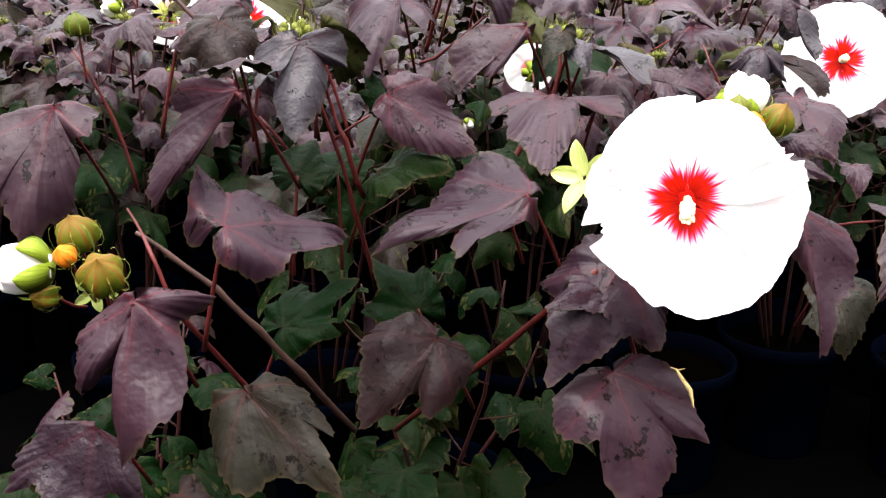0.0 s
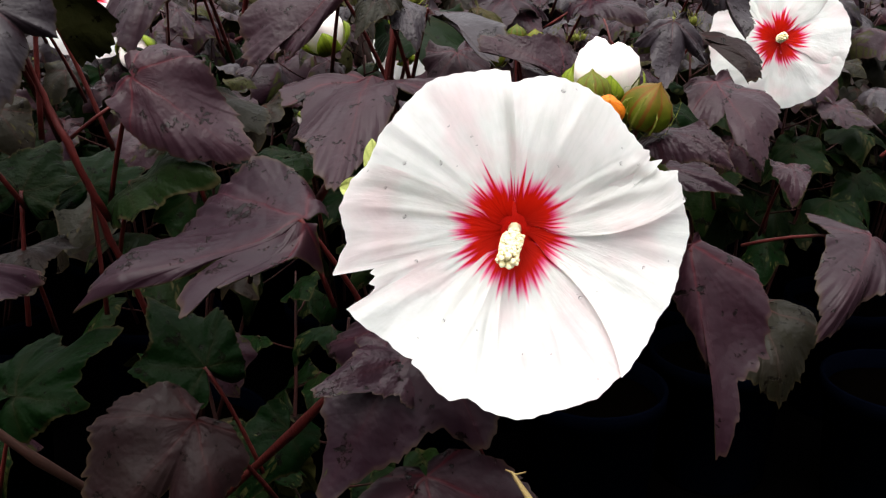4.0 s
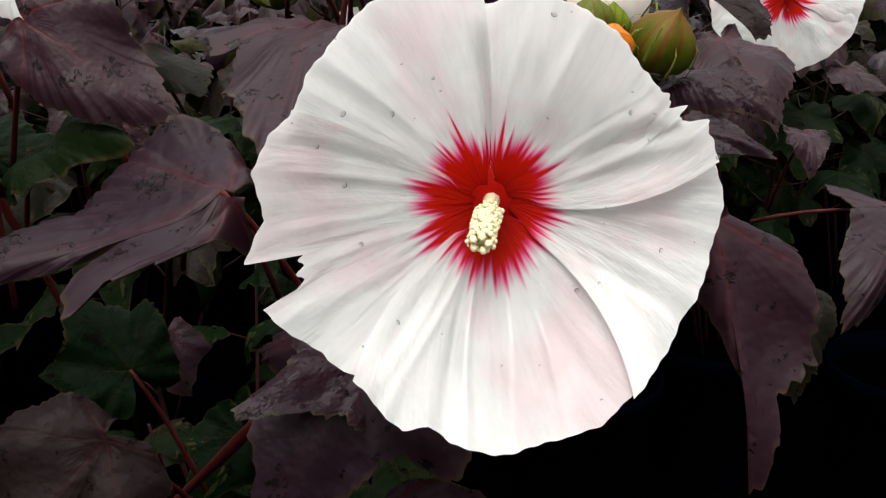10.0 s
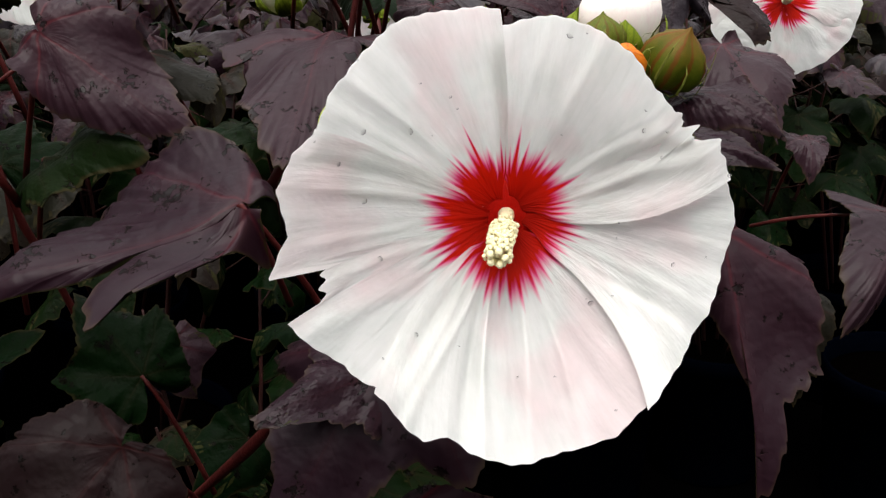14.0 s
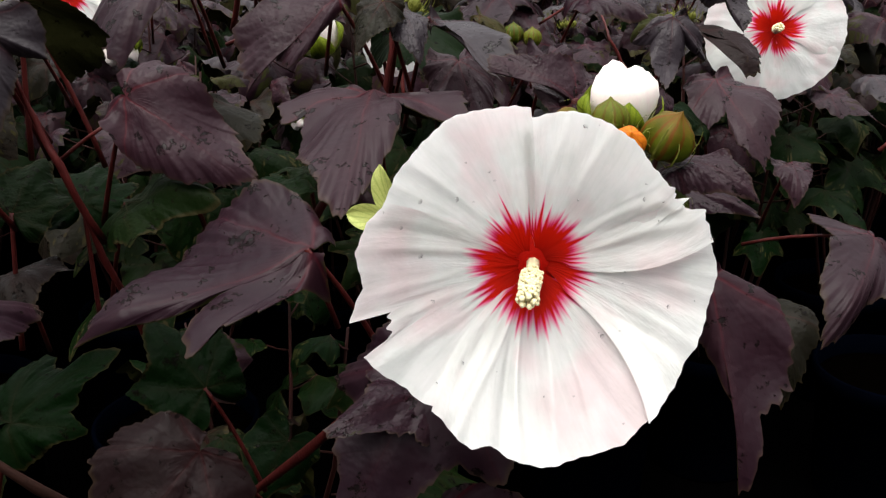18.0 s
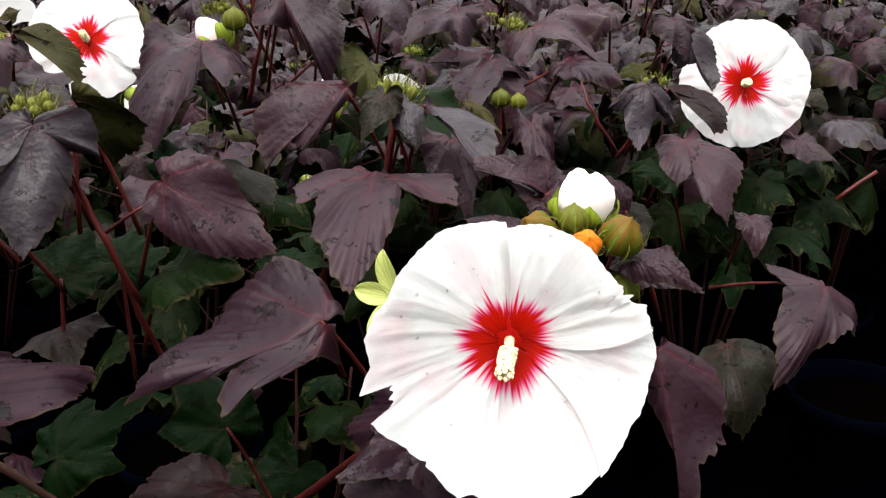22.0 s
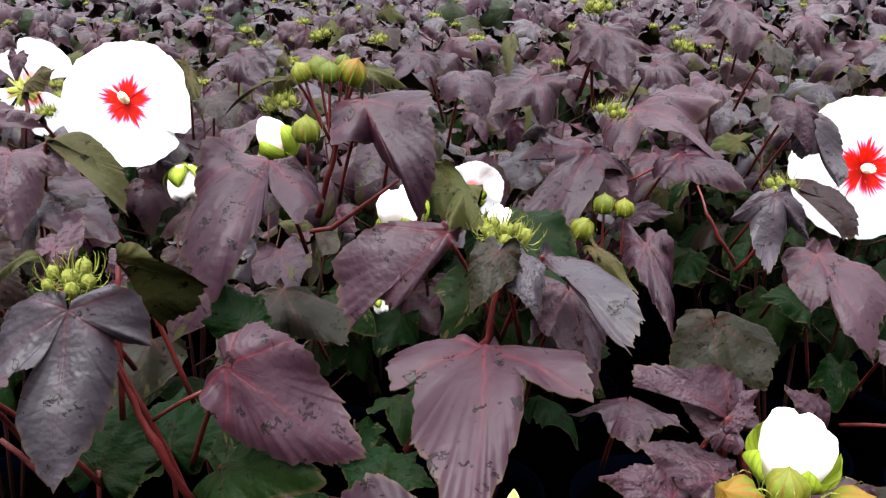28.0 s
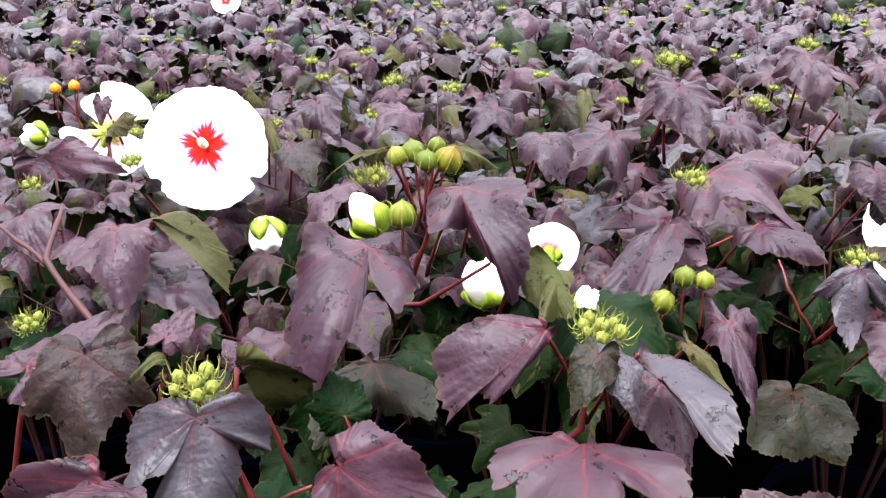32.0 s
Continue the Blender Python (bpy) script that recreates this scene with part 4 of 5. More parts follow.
def rain(ob, pm, m, n, seed):
    """Drops of rain lying on a petal."""
    r = random.Random(seed)
    cap = lathe([(0.0, -0.2), (0.85, -0.12), (1.0, 0.05), (0.72, 0.27), (0.3, 0.36), (0.0, 0.38)], 10)
    half = len(pm.vertices) // 2
    for i in range(n):
        v = pm.vertices[r.randrange(half // 2, half)].co
        s = r.choice((0.005, 0.006, 0.007, 0.009, 0.012, 0.015))
        V = [tuple(m @ (v + Vector(p) * s)) for p in cap[0]]
        part("rain_drop", mesh_of("rain_drop", V, cap[1], [DROP]), ob)


def flower(pos, size, normal, up=(0, 0, 1), petals=None, column=0.42, bend=0.0, col_tilt=(0, 0), cup=0.10, reflex=0.1, label="", seed=1, plant=None, drops=0, tone=None, ready=None):
    """A flat-open flower; petals: (degrees round from its right, half spread in degrees, length, lift, fold)."""
    plant = plant or owner(pos)
    z = Vector(normal).normalized()
    x = Vector(up).cross(z).normalized()
    y = z.cross(x)
    m = Matrix.Translation(pos) @ Matrix((x, y, z)).transposed().to_4x4() @ Matrix.Diagonal((size, size, size, 1))
    base = lathe([(0.0, -0.42), (0.08, -0.40), (0.16, -0.28), (0.20, -0.10), (0.10, -0.015), (0.0, -0.012)], 16, 0.08, 5)
    ob = own(new("flower", mesh_of("flower_base", *base, [SEPAL if tone is None else tone, THROAT], [0] * 48 + [1] * 32)), plant, m)
    tagged(ob, label or "wide white hibiscus flower with a red eye")
    if normal[1] < 0:
        OPEN.append(Vector(pos))
    petals = petals or tuple((90 + 72 * i, 50, 1.0, 0.0, None) for i in range(5))
    for i, pm in enumerate(ready or ()):
        part("petal", pm, ob)
        rain(ob, pm, Matrix(), drops, seed + i)
    for i, (deg, half, length, lift, fold_at, *more) in enumerate(() if ready else petals):
        pm = petal_mesh(radians(half), seed * 10 + i, cup, reflex, fold_at=fold_at, dent=more[0] if more else None)
        turn = Matrix.Rotation(radians(deg - 90), 4, "Z") @ Matrix.Rotation(radians(lift), 4, "X") @ Matrix.Diagonal((length, length, length, 1))
        part("petal", pm, ob, turn)
        if drops:
            rain(ob, pm, turn, drops, seed + i)
    cm = mesh_of("stamen_column", *column_arrays(column, bend=bend, seed=seed), [POLLEN])
    part("stamen_column", cm, ob, pose(0, 0, 0, col_tilt[0], col_tilt[1], 0), "cream stamen column set with pollen")
    part("calyx", CUP_MESH if tone is None else BRIGHT_CUP, ob, pose(0, 0, -0.46) @ Matrix.Diagonal((0.62, 0.62, 0.55, 1) if tone is None else (0.36, 0.36, 0.5, 1)))
    if tone is not None:
        part("bract_ring", BRIGHT_RING, ob, pose(0, 0, -0.5) @ Matrix.Diagonal((0.42, 0.42, 0.42, 1)))
    back = Vector(pos) - z * size * 0.38
    V, F = tube_arrays(bow(back, back - z * 0.05 + Vector((0, 0.02, -0.06)), -0.01), [0.0030] * 6, 8)
    own(new("flower_stalk", mesh_of("flower_stalk", V, F, [STEM])), plant, Matrix())
    return ob


# ---- the flowers, buds and leaves that the camera passes ----
# the wide flower
flower((0.2706, 0.862, 0.969), 0.105, (-0.06, -0.94, 0.325), ready=WIDE_PETALS, column=0.37, col_tilt=(32, -10), label="wide white hibiscus flower with a feathered red eye, wet with rain", seed=2, drops=10)
# flowers behind
flower((0.801, 1.840, 0.994), 0.112, (-0.2, -0.95, 0.2), label="white hibiscus flower with a red eye above purple leaves", seed=4)
flower((-0.408, 2.085, 1.052), 0.113, (0.1, -0.9, 0.42), petals=((90, 50, 1.0, 0.0, None), (162, 50, 1.0, 0.0, None), (232, 48, 1.0, 0.0, None, (0.3, 0.12, 0.10)), (300, 46, 1.03, -1.0, None, (-0.5, 0.08, 0.16)), (18, 50, 1.0, 0.0, None)), label="white hibiscus flower with a red eye facing the path", seed=5)
flower((-0.608, 2.140, 1.065), 0.085, (-0.3, 0.9, -0.1), cup=0.35, petals=((122, 40, 1.12, 0, None), (68, 20, .85, 0, None), (345, 24, 1.0, 0, None), (232, 36, 1.05, 0, None), (290, 20, .8, 0, None)), tone=BRIGHT, label="white hibiscus flower seen from behind its yellow-green calyx", seed=6)
leaf((-0.571, 2.070, 1.087), (-0.513, 2.050, 1.116), style='plain', tone='u', width=0.7)
leaf((-0.670, 2.000, 1.052), (-0.510, 1.970, 1.033), style='ovate', width=0.55, droop=40, roll=20)
leaf((-0.587, 2.080, 1.135), (-0.585, 2.060, 1.094), style='ovate', width=0.8, droop=40)
stem(((-0.739, 2.250, 1.116), (-0.714, 2.250, 1.085), (-0.698, 2.250, 1.034)), r0=0.0025, r1=0.003)
stem(((-0.701, 2.250, 1.121), (-0.708, 2.250, 1.079)), r0=0.002, r1=0.0025)
stem(((-0.226, 1.180, 1.075), (-0.283, 1.220, 1.112), (-0.319, 1.250, 1.140), (-0.328, 1.300, 1.158), (-0.348, 1.360, 1.159)), r0=0.0045, r1=0.003, material=DARK_STEM)
stem(((-0.320, 1.250, 1.136), (-0.369, 1.300, 1.140), (-0.416, 1.350, 1.143)), r0=0.003, r1=0.002, material=DARK_STEM)
flower((0.185, 1.700, 0.992), 0.047, (-0.15, 0.97, 0.18), cup=0.3, label="half-shut white hibiscus flower among the leaves", seed=7)
flower((-1.110, 5.000, 1.083), 0.07, (0.1, -0.7, 0.6), label="far white hibiscus flower", seed=8)
# leaves round the wide flower
leaf((0.125, 0.943, 0.954), (-0.037, 0.921, 0.892), droop=15, lobes=((-66, 0.15), (-49, 0.3), (-36, 0.51), (-34, 0.66), (-6, 0.44), (-3, 0.76), (0, 1.02), (42, 0.65), (50, 0.69), (65, 0.58), (77, 0.53), (102, 0.3)), facing=(-0.29, -0.45, 0.85))
leaf((0.168, 1.130, 1.031), (0.147, 0.962, 0.968), droop=30, lobes=((-160, 0.1), (-116, 0.29), (-85, 0.38), (-56, 0.55), (-32, 0.29), (-13, 0.6), (0, 1.0), (18, 0.67), (51, 0.37), (55, 0.49), (87, 0.38), (128, 0.14)), facing=(0, -0.78, 0.62))
leaf((0.390, 0.880, 0.950), (0.402, 0.830, 0.824), droop=20, lobes=((-101, 0.16), (-74, 0.3), (-47, 0.45), (-28, 0.64), (-11, 0.69), (-5, 0.89), (0, 1.01), (-4, 0.86), (-4, 0.65), (4, 0.44), (21, 0.23), (85, 0.05)), facing=(0, -0.78, 0.62))
leaf((0.364, 0.900, 1.022), (0.405, 0.860, 1.010), style='ovate', width=0.67, droop=30)
leaf((0.211, 0.890, 0.869), (0.139, 0.850, 0.859), style='broad', width=0.76, droop=20)
leaf((0.219, 0.900, 0.889), (0.141, 0.840, 0.780), style='lobed', width=0.92, droop=15)
leaf((0.213, 0.874, 0.781), (0.243, 0.810, 0.660), droop=20, lobes=((-105, 0.26), (-74, 0.48), (-41, 0.75), (-31, 0.55), (-17, 0.79), (5, 0.96), (23, 0.7), (30, 0.5), (51, 0.6), (79, 0.46), (135, 0.15)), facing=(0, -0.78, 0.62))
leaf((0.027, 0.970, 0.775), (-0.049, 0.920, 0.691), tone='b', droop=20, lobes=((-124, 0.23), (-95, 0.41), (-58, 0.53), (-30, 0.7), (-18, 0.44), (1, 1.01), (51, 0.68), (79, 0.48), (103, 0.34)), facing=(0, -0.78, 0.62))
leaf((-0.167, 0.877, 0.754), (-0.063, 0.800, 0.680), tone='b', droop=15, lobes=((-91, 0.2), (-49, 0.4), (-19, 0.7), (-20, 0.52), (0, 1.0), (18, 0.65), (48, 0.68), (70, 0.49), (103, 0.33), (145, 0.17)), facing=(0, -0.78, 0.62))
leaf((-0.290, 0.780, 0.767), (-0.294, 0.740, 0.690), droop=15, lobes=((-68, 0.02), (-66, 0.31), (-51, 0.55), (-47, 0.77), (-36, 1.02), (-17, 0.76), (0, 1.06), (19, 0.96), (42, 0.89), (50, 1.15), (70, 0.88), (90, 0.67), (109, 0.2)), facing=(0, -0.78, 0.62))
leaf((-0.211, 0.700, 0.926), (-0.220, 0.660, 0.795), droop=30, lobes=((-122, 0.19), (-101, 0.45), (-69, 0.26), (-37, 0.62), (0, 1.0), (8, 0.57), (14, 0.31), (27, 0.68), (55, 0.44), (75, 0.24)), facing=(0, -0.78, 0.62))
leaf((-0.163, 0.820, 0.953), (-0.068, 0.950, 0.908), droop=10, lobes=((-128, 0.22), (-88, 0.42), (-60, 0.36), (-34, 0.60), (0, 1.0), (24, 0.62), (40, 0.42), (75, 0.36), (120, 0.2)), facing=(0, -0.70, 0.72))
leaf((-0.194, 1.030, 1.049), (-0.285, 1.000, 0.926), tone='p', droop=20, lobes=((-148, 0.1), (-74, 0.08), (-10, 0.17), (15, 0.28), (-2, 0.41), (-5, 0.59), (0, 0.83), (0, 1.0), (9, 0.9), (15, 0.79), (20, 0.64), (32, 0.47), (49, 0.49), (67, 0.37), (112, 0.14)), facing=(0, -0.92, 0.4))
leaf((-0.417, 1.070, 1.021), (-0.438, 1.000, 0.879), droop=25, lobes=((-127, 0.2), (-99, 0.3), (-58, 0.43), (-48, 0.3), (-36, 0.25), (-37, 0.47), (-26, 0.57), (-18, 0.75), (-6, 0.85), (0, 1.0), (9, 0.88), (19, 0.73), (20, 0.88), (41, 0.67), (52, 0.47), (77, 0.48), (105, 0.24), (173, 0.07)), facing=(0, -0.78, 0.62))
leaf((-0.166, 1.080, 0.744), (-0.077, 1.120, 0.796), style='broad', tone='g', width=0.76)
leaf((0.002, 1.110, 0.758), (-0.063, 1.160, 0.812), style='broad', tone='g', width=0.84)
leaf((-0.014, 1.000, 0.589), (-0.028, 0.950, 0.544), style='broad', tone='g', width=1.18)
leaf((-0.043, 1.090, 0.946), (0.045, 1.050, 0.955), style='broad', tone='g', width=0.84)
leaf((0.745, 1.335, 0.811), (0.639, 1.213, 0.740), droop=20, stalk=(0.636, 1.460, 0.761), lobes=((-152, 0.19), (-124, 0.41), (-88, 0.39), (-61, 0.31), (-63, 0.17), (-42, 0.4), (-11, 0.64), (-1, 1.04), (35, 0.48), (44, 0.36), (90, 0.45), (123, 0.28), (152, 0.11)), facing=(0, -0.78, 0.62))
leaf((0.648, 1.400, 0.701), (0.652, 1.330, 0.599), tone='b', lobes=((-110, 0.32), (-75, 0.51), (-31, 0.72), (-19, 0.83), (-2, 1.01), (38, 0.81), (21, 0.59), (70, 0.41), (155, 0.14)), facing=(0, -0.78, 0.62))
leaf((0.337, 1.620, 1.064), (0.295, 1.550, 1.005), style='broad', width=1.01, droop=30)
leaf((0.389, 1.000, 0.978), (0.446, 0.960, 0.966), style='ovate', width=0.67, droop=30)
leaf((0.283, 1.120, 0.981), (0.274, 1.050, 0.980), style='broad', width=1.01)
leaf((0.685, 1.450, 0.875), (0.675, 1.400, 0.831), style='ovate', width=0.76)
# leaves over the second row
leaf((-0.027, 1.299, 1.141), (-0.062, 1.190, 1.043), droop=25, lobes=((-156, 0.12), (-107, 0.28), (-75, 0.39), (-35, 0.54), (-17, 0.17), (-14, 0.4), (-10, 0.62), (0, 1.0), (29, 0.71), (48, 0.5), (96, 0.41), (135, 0.21)), facing=(0, -0.78, 0.62))
leaf((0.060, 1.340, 1.189), (0.113, 1.280, 1.089), droop=35, lobes=((-99, 0.27), (-74, 0.48), (-46, 0.48), (-26, 0.7), (-3, 0.91), (-3, 0.61), (9, 0.22), (50, 0.41), (122, 0.23)), facing=(0, -0.78, 0.62))
leaf((0.137, 1.195, 1.103), (0.052, 1.170, 1.022), droop=35, lobes=((-20, 0.3), (-11, 0.62), (8, 0.72), (0, 1.0), (28, 0.85), (45, 0.66), (67, 0.35), (118, 0.1)), facing=(0, -0.78, 0.62))
leaf((0.325, 1.593, 1.073), (0.245, 1.490, 0.998), droop=30, lobes=((-128, 0.52), (-70, 0.2), (-16, 0.77), (0, 1.0), (13, 0.83), (32, 0.33), (91, 0.39), (42, 0.65), (170, 0.22)), facing=(0, -0.78, 0.62))
leaf((-0.031, 1.356, 0.987), (-0.086, 1.280, 0.926), tone='b', lobes=((-148, 0.32), (-107, 0.61), (-79, 0.86), (-72, 0.67), (-44, 0.4), (-16, 0.65), (0, 1.0), (23, 0.71), (69, 0.26)), facing=(0, -0.78, 0.62))
leaf((-0.028, 1.079, 1.037), (0.072, 1.060, 0.975), droop=20, lobes=((-148, 0.16), (-93, 0.33), (-37, 0.53), (-5, 0.94), (21, 0.64), (53, 0.36), (91, 0.25), (136, 0.18)), facing=(0, -0.78, 0.62))
leaf((-0.123, 1.038, 1.100), (-0.124, 0.975, 1.004), droop=35, tone='s', lobes=((-126, 0.31), (-103, 0.42), (-70, 0.5), (-67, 0.39), (-61, 0.26), (-39, 0.42), (-26, 0.58), (-12, 0.83), (0, 1.0), (10, 0.79), (17, 0.61), (20, 0.36), (33, 0.46), (35, 0.65), (52, 0.48), (75, 0.5), (95, 0.47), (117, 0.28), (170, 0.1)), facing=(0, -0.78, 0.62))
leaf((0.218, 1.190, 1.086), (0.274, 1.080, 1.044), tone='s', droop=30, lobes=((-73, 0.22), (-44, 0.45), (-27, 0.64), (-11, 0.85), (0, 1.0), (3, 0.78), (2, 0.57), (4, 0.36), (12, 0.19), (173, 0.07)), facing=(0, -0.78, 0.62))
leaf((0.247, 1.220, 1.040), (0.264, 1.160, 0.972), style='ovate', width=0.7, droop=30)
leaf((0.365, 1.420, 1.016), (0.381, 1.340, 0.936), style='ovate', width=0.42, droop=40)
leaf((0.474, 1.490, 0.890), (0.464, 1.440, 0.824), tone='b', droop=25, lobes=((-121, 0.38), (-94, 0.75), (-58, 0.91), (-36, 1.11), (-23, 0.78), (-3, 0.9), (35, 0.95), (51, 0.79), (122, 0.39)), facing=(0, -0.78, 0.62))
leaf((0.563, 1.450, 0.925), (0.503, 1.430, 0.947), style='ovate', tone='g', width=0.8)
leaf((0.595, 1.500, 0.973), (0.630, 1.400, 0.883), droop=35, lobes=((-127, 0.25), (-59, 0.46), (-42, 0.61), (0, 1.0), (12, 0.74), (14, 0.39), (32, 0.6), (87, 0.31), (138, 0.28)), facing=(0, -0.78, 0.62))
leaf((0.533, 1.500, 1.049), (0.516, 1.440, 0.973), tone='s', droop=40, lobes=((-79, 0.37), (-48, 0.7), (-42, 0.35), (-19, 0.53), (1, 1.07), (19, 0.67), (34, 0.4), (53, 0.6), (78, 0.27)), facing=(0, -0.78, 0.62))
leaf((0.443, 1.600, 1.074), (0.510, 1.530, 1.047), style='broad', width=0.8, droop=25)
leaf((0.407, 1.720, 1.108), (0.497, 1.600, 1.065), style='lobed', width=0.9, droop=35)
leaf((0.418, 2.000, 1.190), (0.443, 1.940, 1.094), style='lobed', width=1.2, droop=35)
leaf((0.296, 1.930, 1.126), (0.198, 1.840, 1.062), style='lobed', width=0.8, droop=30)
leaf((0.751, 2.300, 1.185), (0.726, 2.220, 1.103), style='lobed', width=1.1, droop=30)
leaf((0.886, 2.350, 1.177), (0.901, 2.300, 1.107), style='ovate', width=0.9, droop=30)
leaf((0.632, 1.720, 1.116), (0.644, 1.680, 1.059), style='ovate', width=0.9, droop=45)
leaf((0.651, 1.720, 1.094), (0.684, 1.660, 1.011), tone='s', droop=105, lobes=((-97, 0.31), (-40, 0.51), (-10, 0.86), (0, 1.0), (0, 0.45), (26, 0.48), (62, 0.31), (139, 0.13)), facing=(0, -0.78, 0.62))
leaf((0.613, 1.660, 1.019), (0.673, 1.600, 0.955), tone='b', droop=105, lobes=((-72, 0.35), (-46, 0.68), (-26, 0.9), (-8, 1.02), (0, 1.0), (-14, 0.78), (-24, 0.46)), facing=(0, -0.78, 0.62))
leaf((-0.258, 1.360, 1.145), (-0.163, 1.300, 1.085), tone='u', droop=75, lobes=((-55, 0.27), (-29, 0.53), (-14, 0.81), (0, 1.0), (-6, 0.8), (-16, 0.49), (-23, 0.15)), facing=(0, -0.78, 0.62))
leaf((-0.288, 1.400, 1.079), (-0.186, 1.330, 1.052), style='broad', width=0.9, droop=30)
leaf((-0.324, 1.500, 1.146), (-0.339, 1.460, 1.145), style='broad', width=0.9, droop=30)
leaf((-0.301, 1.380, 1.129), (-0.272, 1.300, 1.062), style='lobed', width=0.9, droop=30)
leaf((-0.031, 1.520, 1.187), (-0.099, 1.460, 1.153), style='slim', tone='u', width=0.24, droop=75, roll=-10)
leaf((-0.260, 1.950, 1.123), (-0.230, 1.900, 1.051), style='slim', tone='u', width=0.36, droop=50)
leaf((-0.108, 1.100, 1.111), (-0.098, 1.150, 1.041), tone='u', droop=110, lobes=((-65, 0.41), (-41, 0.84), (-26, 1.01), (-9, 1.06), (0, 0.99), (-12, 0.87), (-24, 0.78), (-40, 0.39)), facing=(0, -0.78, 0.62))
leaf((-0.163, 1.100, 1.102), (-0.180, 1.060, 1.112), style='slim', tone='u', width=0.36, droop=105)
leaf((0.048, 1.460, 1.204), (0.100, 1.420, 1.189), style='slim', tone='u', width=0.5, droop=30)
leaf((0.162, 1.330, 1.107), (0.138, 1.240, 1.084), style='slim', tone='u', width=0.5, droop=30)
leaf((0.129, 1.340, 1.124), (0.169, 1.270, 1.081), tone='u', droop=30, lobes=((-43, 0.15), (-20, 0.48), (-5, 0.91), (0, 1.0), (12, 0.82), (29, 0.6), (49, 0.24)), facing=(0, -0.78, 0.62))
leaf((-0.143, 1.100, 0.936), (-0.130, 1.160, 0.968), style='broad', tone='g', width=1.1)
leaf((-0.100, 1.150, 0.927), (-0.101, 1.220, 0.949), style='broad', tone='g', width=1.0)
leaf((0.088, 1.050, 0.963), (0.048, 1.080, 0.963), style='broad', tone='g', width=1.0)
leaf((0.088, 1.050, 0.963), (0.126, 1.020, 0.972), style='broad', tone='g', width=0.9)
leaf((0.099, 1.200, 0.947), (0.100, 1.150, 0.925), style='broad', tone='g', width=0.9)
leaf((0.315, 0.985, 1.047), (0.339, 1.000, 1.058), style='ovate', width=0.8, droop=20)
leaf((0.317, 0.985, 1.044), (0.255, 1.000, 1.077), tone='p', droop=30, lobes=((-19, 0.15), (-5, 0.51), (-11, 0.88), (0, 1.0), (16, 0.64), (75, 0.46), (117, 0.41)), facing=(0, -0.78, 0.62))
leaf((0.308, 0.970, 1.009), (0.264, 1.000, 1.017), style='ovate', width=0.7, droop=15)
leaf((0.277, 0.960, 1.003), (0.233, 0.980, 1.003), style='ovate', width=0.8)
leaf((-0.225, 1.100, 1.117), (-0.215, 1.050, 1.041), style='broad', tone='b', width=0.92)
leaf((-0.271, 1.100, 1.108), (-0.212, 1.160, 1.131), style='broad', width=0.67, droop=10)
leaf((-0.176, 0.980, 1.083), (-0.168, 0.930, 1.084), style='broad', width=1.34)
leaf((-0.197, 1.200, 1.087), (-0.181, 1.240, 1.107), style='ovate', width=0.8, droop=10)
leaf((-0.121, 1.160, 1.085), (-0.140, 1.180, 1.096), style='broad', width=0.9, droop=30)
leaf((0.378, 1.620, 0.985), (0.436, 1.580, 1.002), style='broad', width=0.7)
leaf((-0.040, 1.200, 1.013), (-0.071, 1.240, 1.046), style='broad', tone='g', width=0.9)
# buds by the wide flower
white_bud((0.335, 0.930, 1.034), size=0.042, direction=(0.05, -0.15, 1))
bud((0.322, 0.900, 1.040), size=0.022)
bud((0.302, 0.900, 1.036), size=0.026, direction=(-0.6, -0.3, 0.6), kind='ripe')
bud((0.351, 0.890, 1.029), size=0.03, direction=(0.3, -0.3, 0.8), kind='ripe')
bud((0.326, 0.875, 1.034), size=0.021, direction=(0, -0.6, 0.6), kind='orange')
bud((0.362, 0.900, 0.984), size=0.026, direction=(-0.1, -0.3, 0.9))
# pink and green buds behind
white_bud((-0.030, 1.430, 1.116), size=0.041, direction=(-0.65, 0.4, 0.75), pink=True, label="pink-tinged white petals furled to a point")
bud((0.003, 1.350, 1.146), size=0.026)
white_bud((-0.242, 1.800, 1.010), size=0.05, direction=(0.1, -0.3, -1))
white_bud((0.100, 1.470, 1.015), size=0.05, direction=(-0.35, -0.2, 1))
leaf((0.205, 1.330, 1.060), (0.270, 1.230, 0.990), style='ovate', tone='g', width=0.75, droop=30)
# small crinkled leaves under the bud head
leaf((0.177, 1.150, 1.102), (0.155, 1.120, 1.062), style='ovate', tone='b', width=0.75, droop=35)
leaf((0.194, 1.170, 1.094), (0.209, 1.130, 1.051), style='ovate', tone='s', width=0.62, droop=45, roll=-15)
leaf((0.267, 1.215, 1.081), (0.297, 1.170, 1.058), style='slim', tone='u', width=0.5, droop=30)
white_bud((0.191, 1.360, 1.045), size=0.03, cream=True, direction=(0.3, -0.1, 0.9))
bud((0.302, 1.500, 0.997), size=0.027, direction=(0.3, -0.3, 0.8))
bud((0.335, 1.520, 1.020), size=0.024)
bud((0.359, 1.520, 1.016), size=0.022)
head((-0.132, 1.070, 1.106), size=0.021)
head((0.188, 1.220, 1.089), size=0.023)
head((0.364, 1.660, 1.114), size=0.022)
head((0.419, 2.080, 1.212), size=0.024)
head((-0.044, 1.500, 1.153), size=0.02)
head((0.563, 1.560, 1.038), size=0.02)
head((-0.318, 1.200, 1.096), size=0.014)
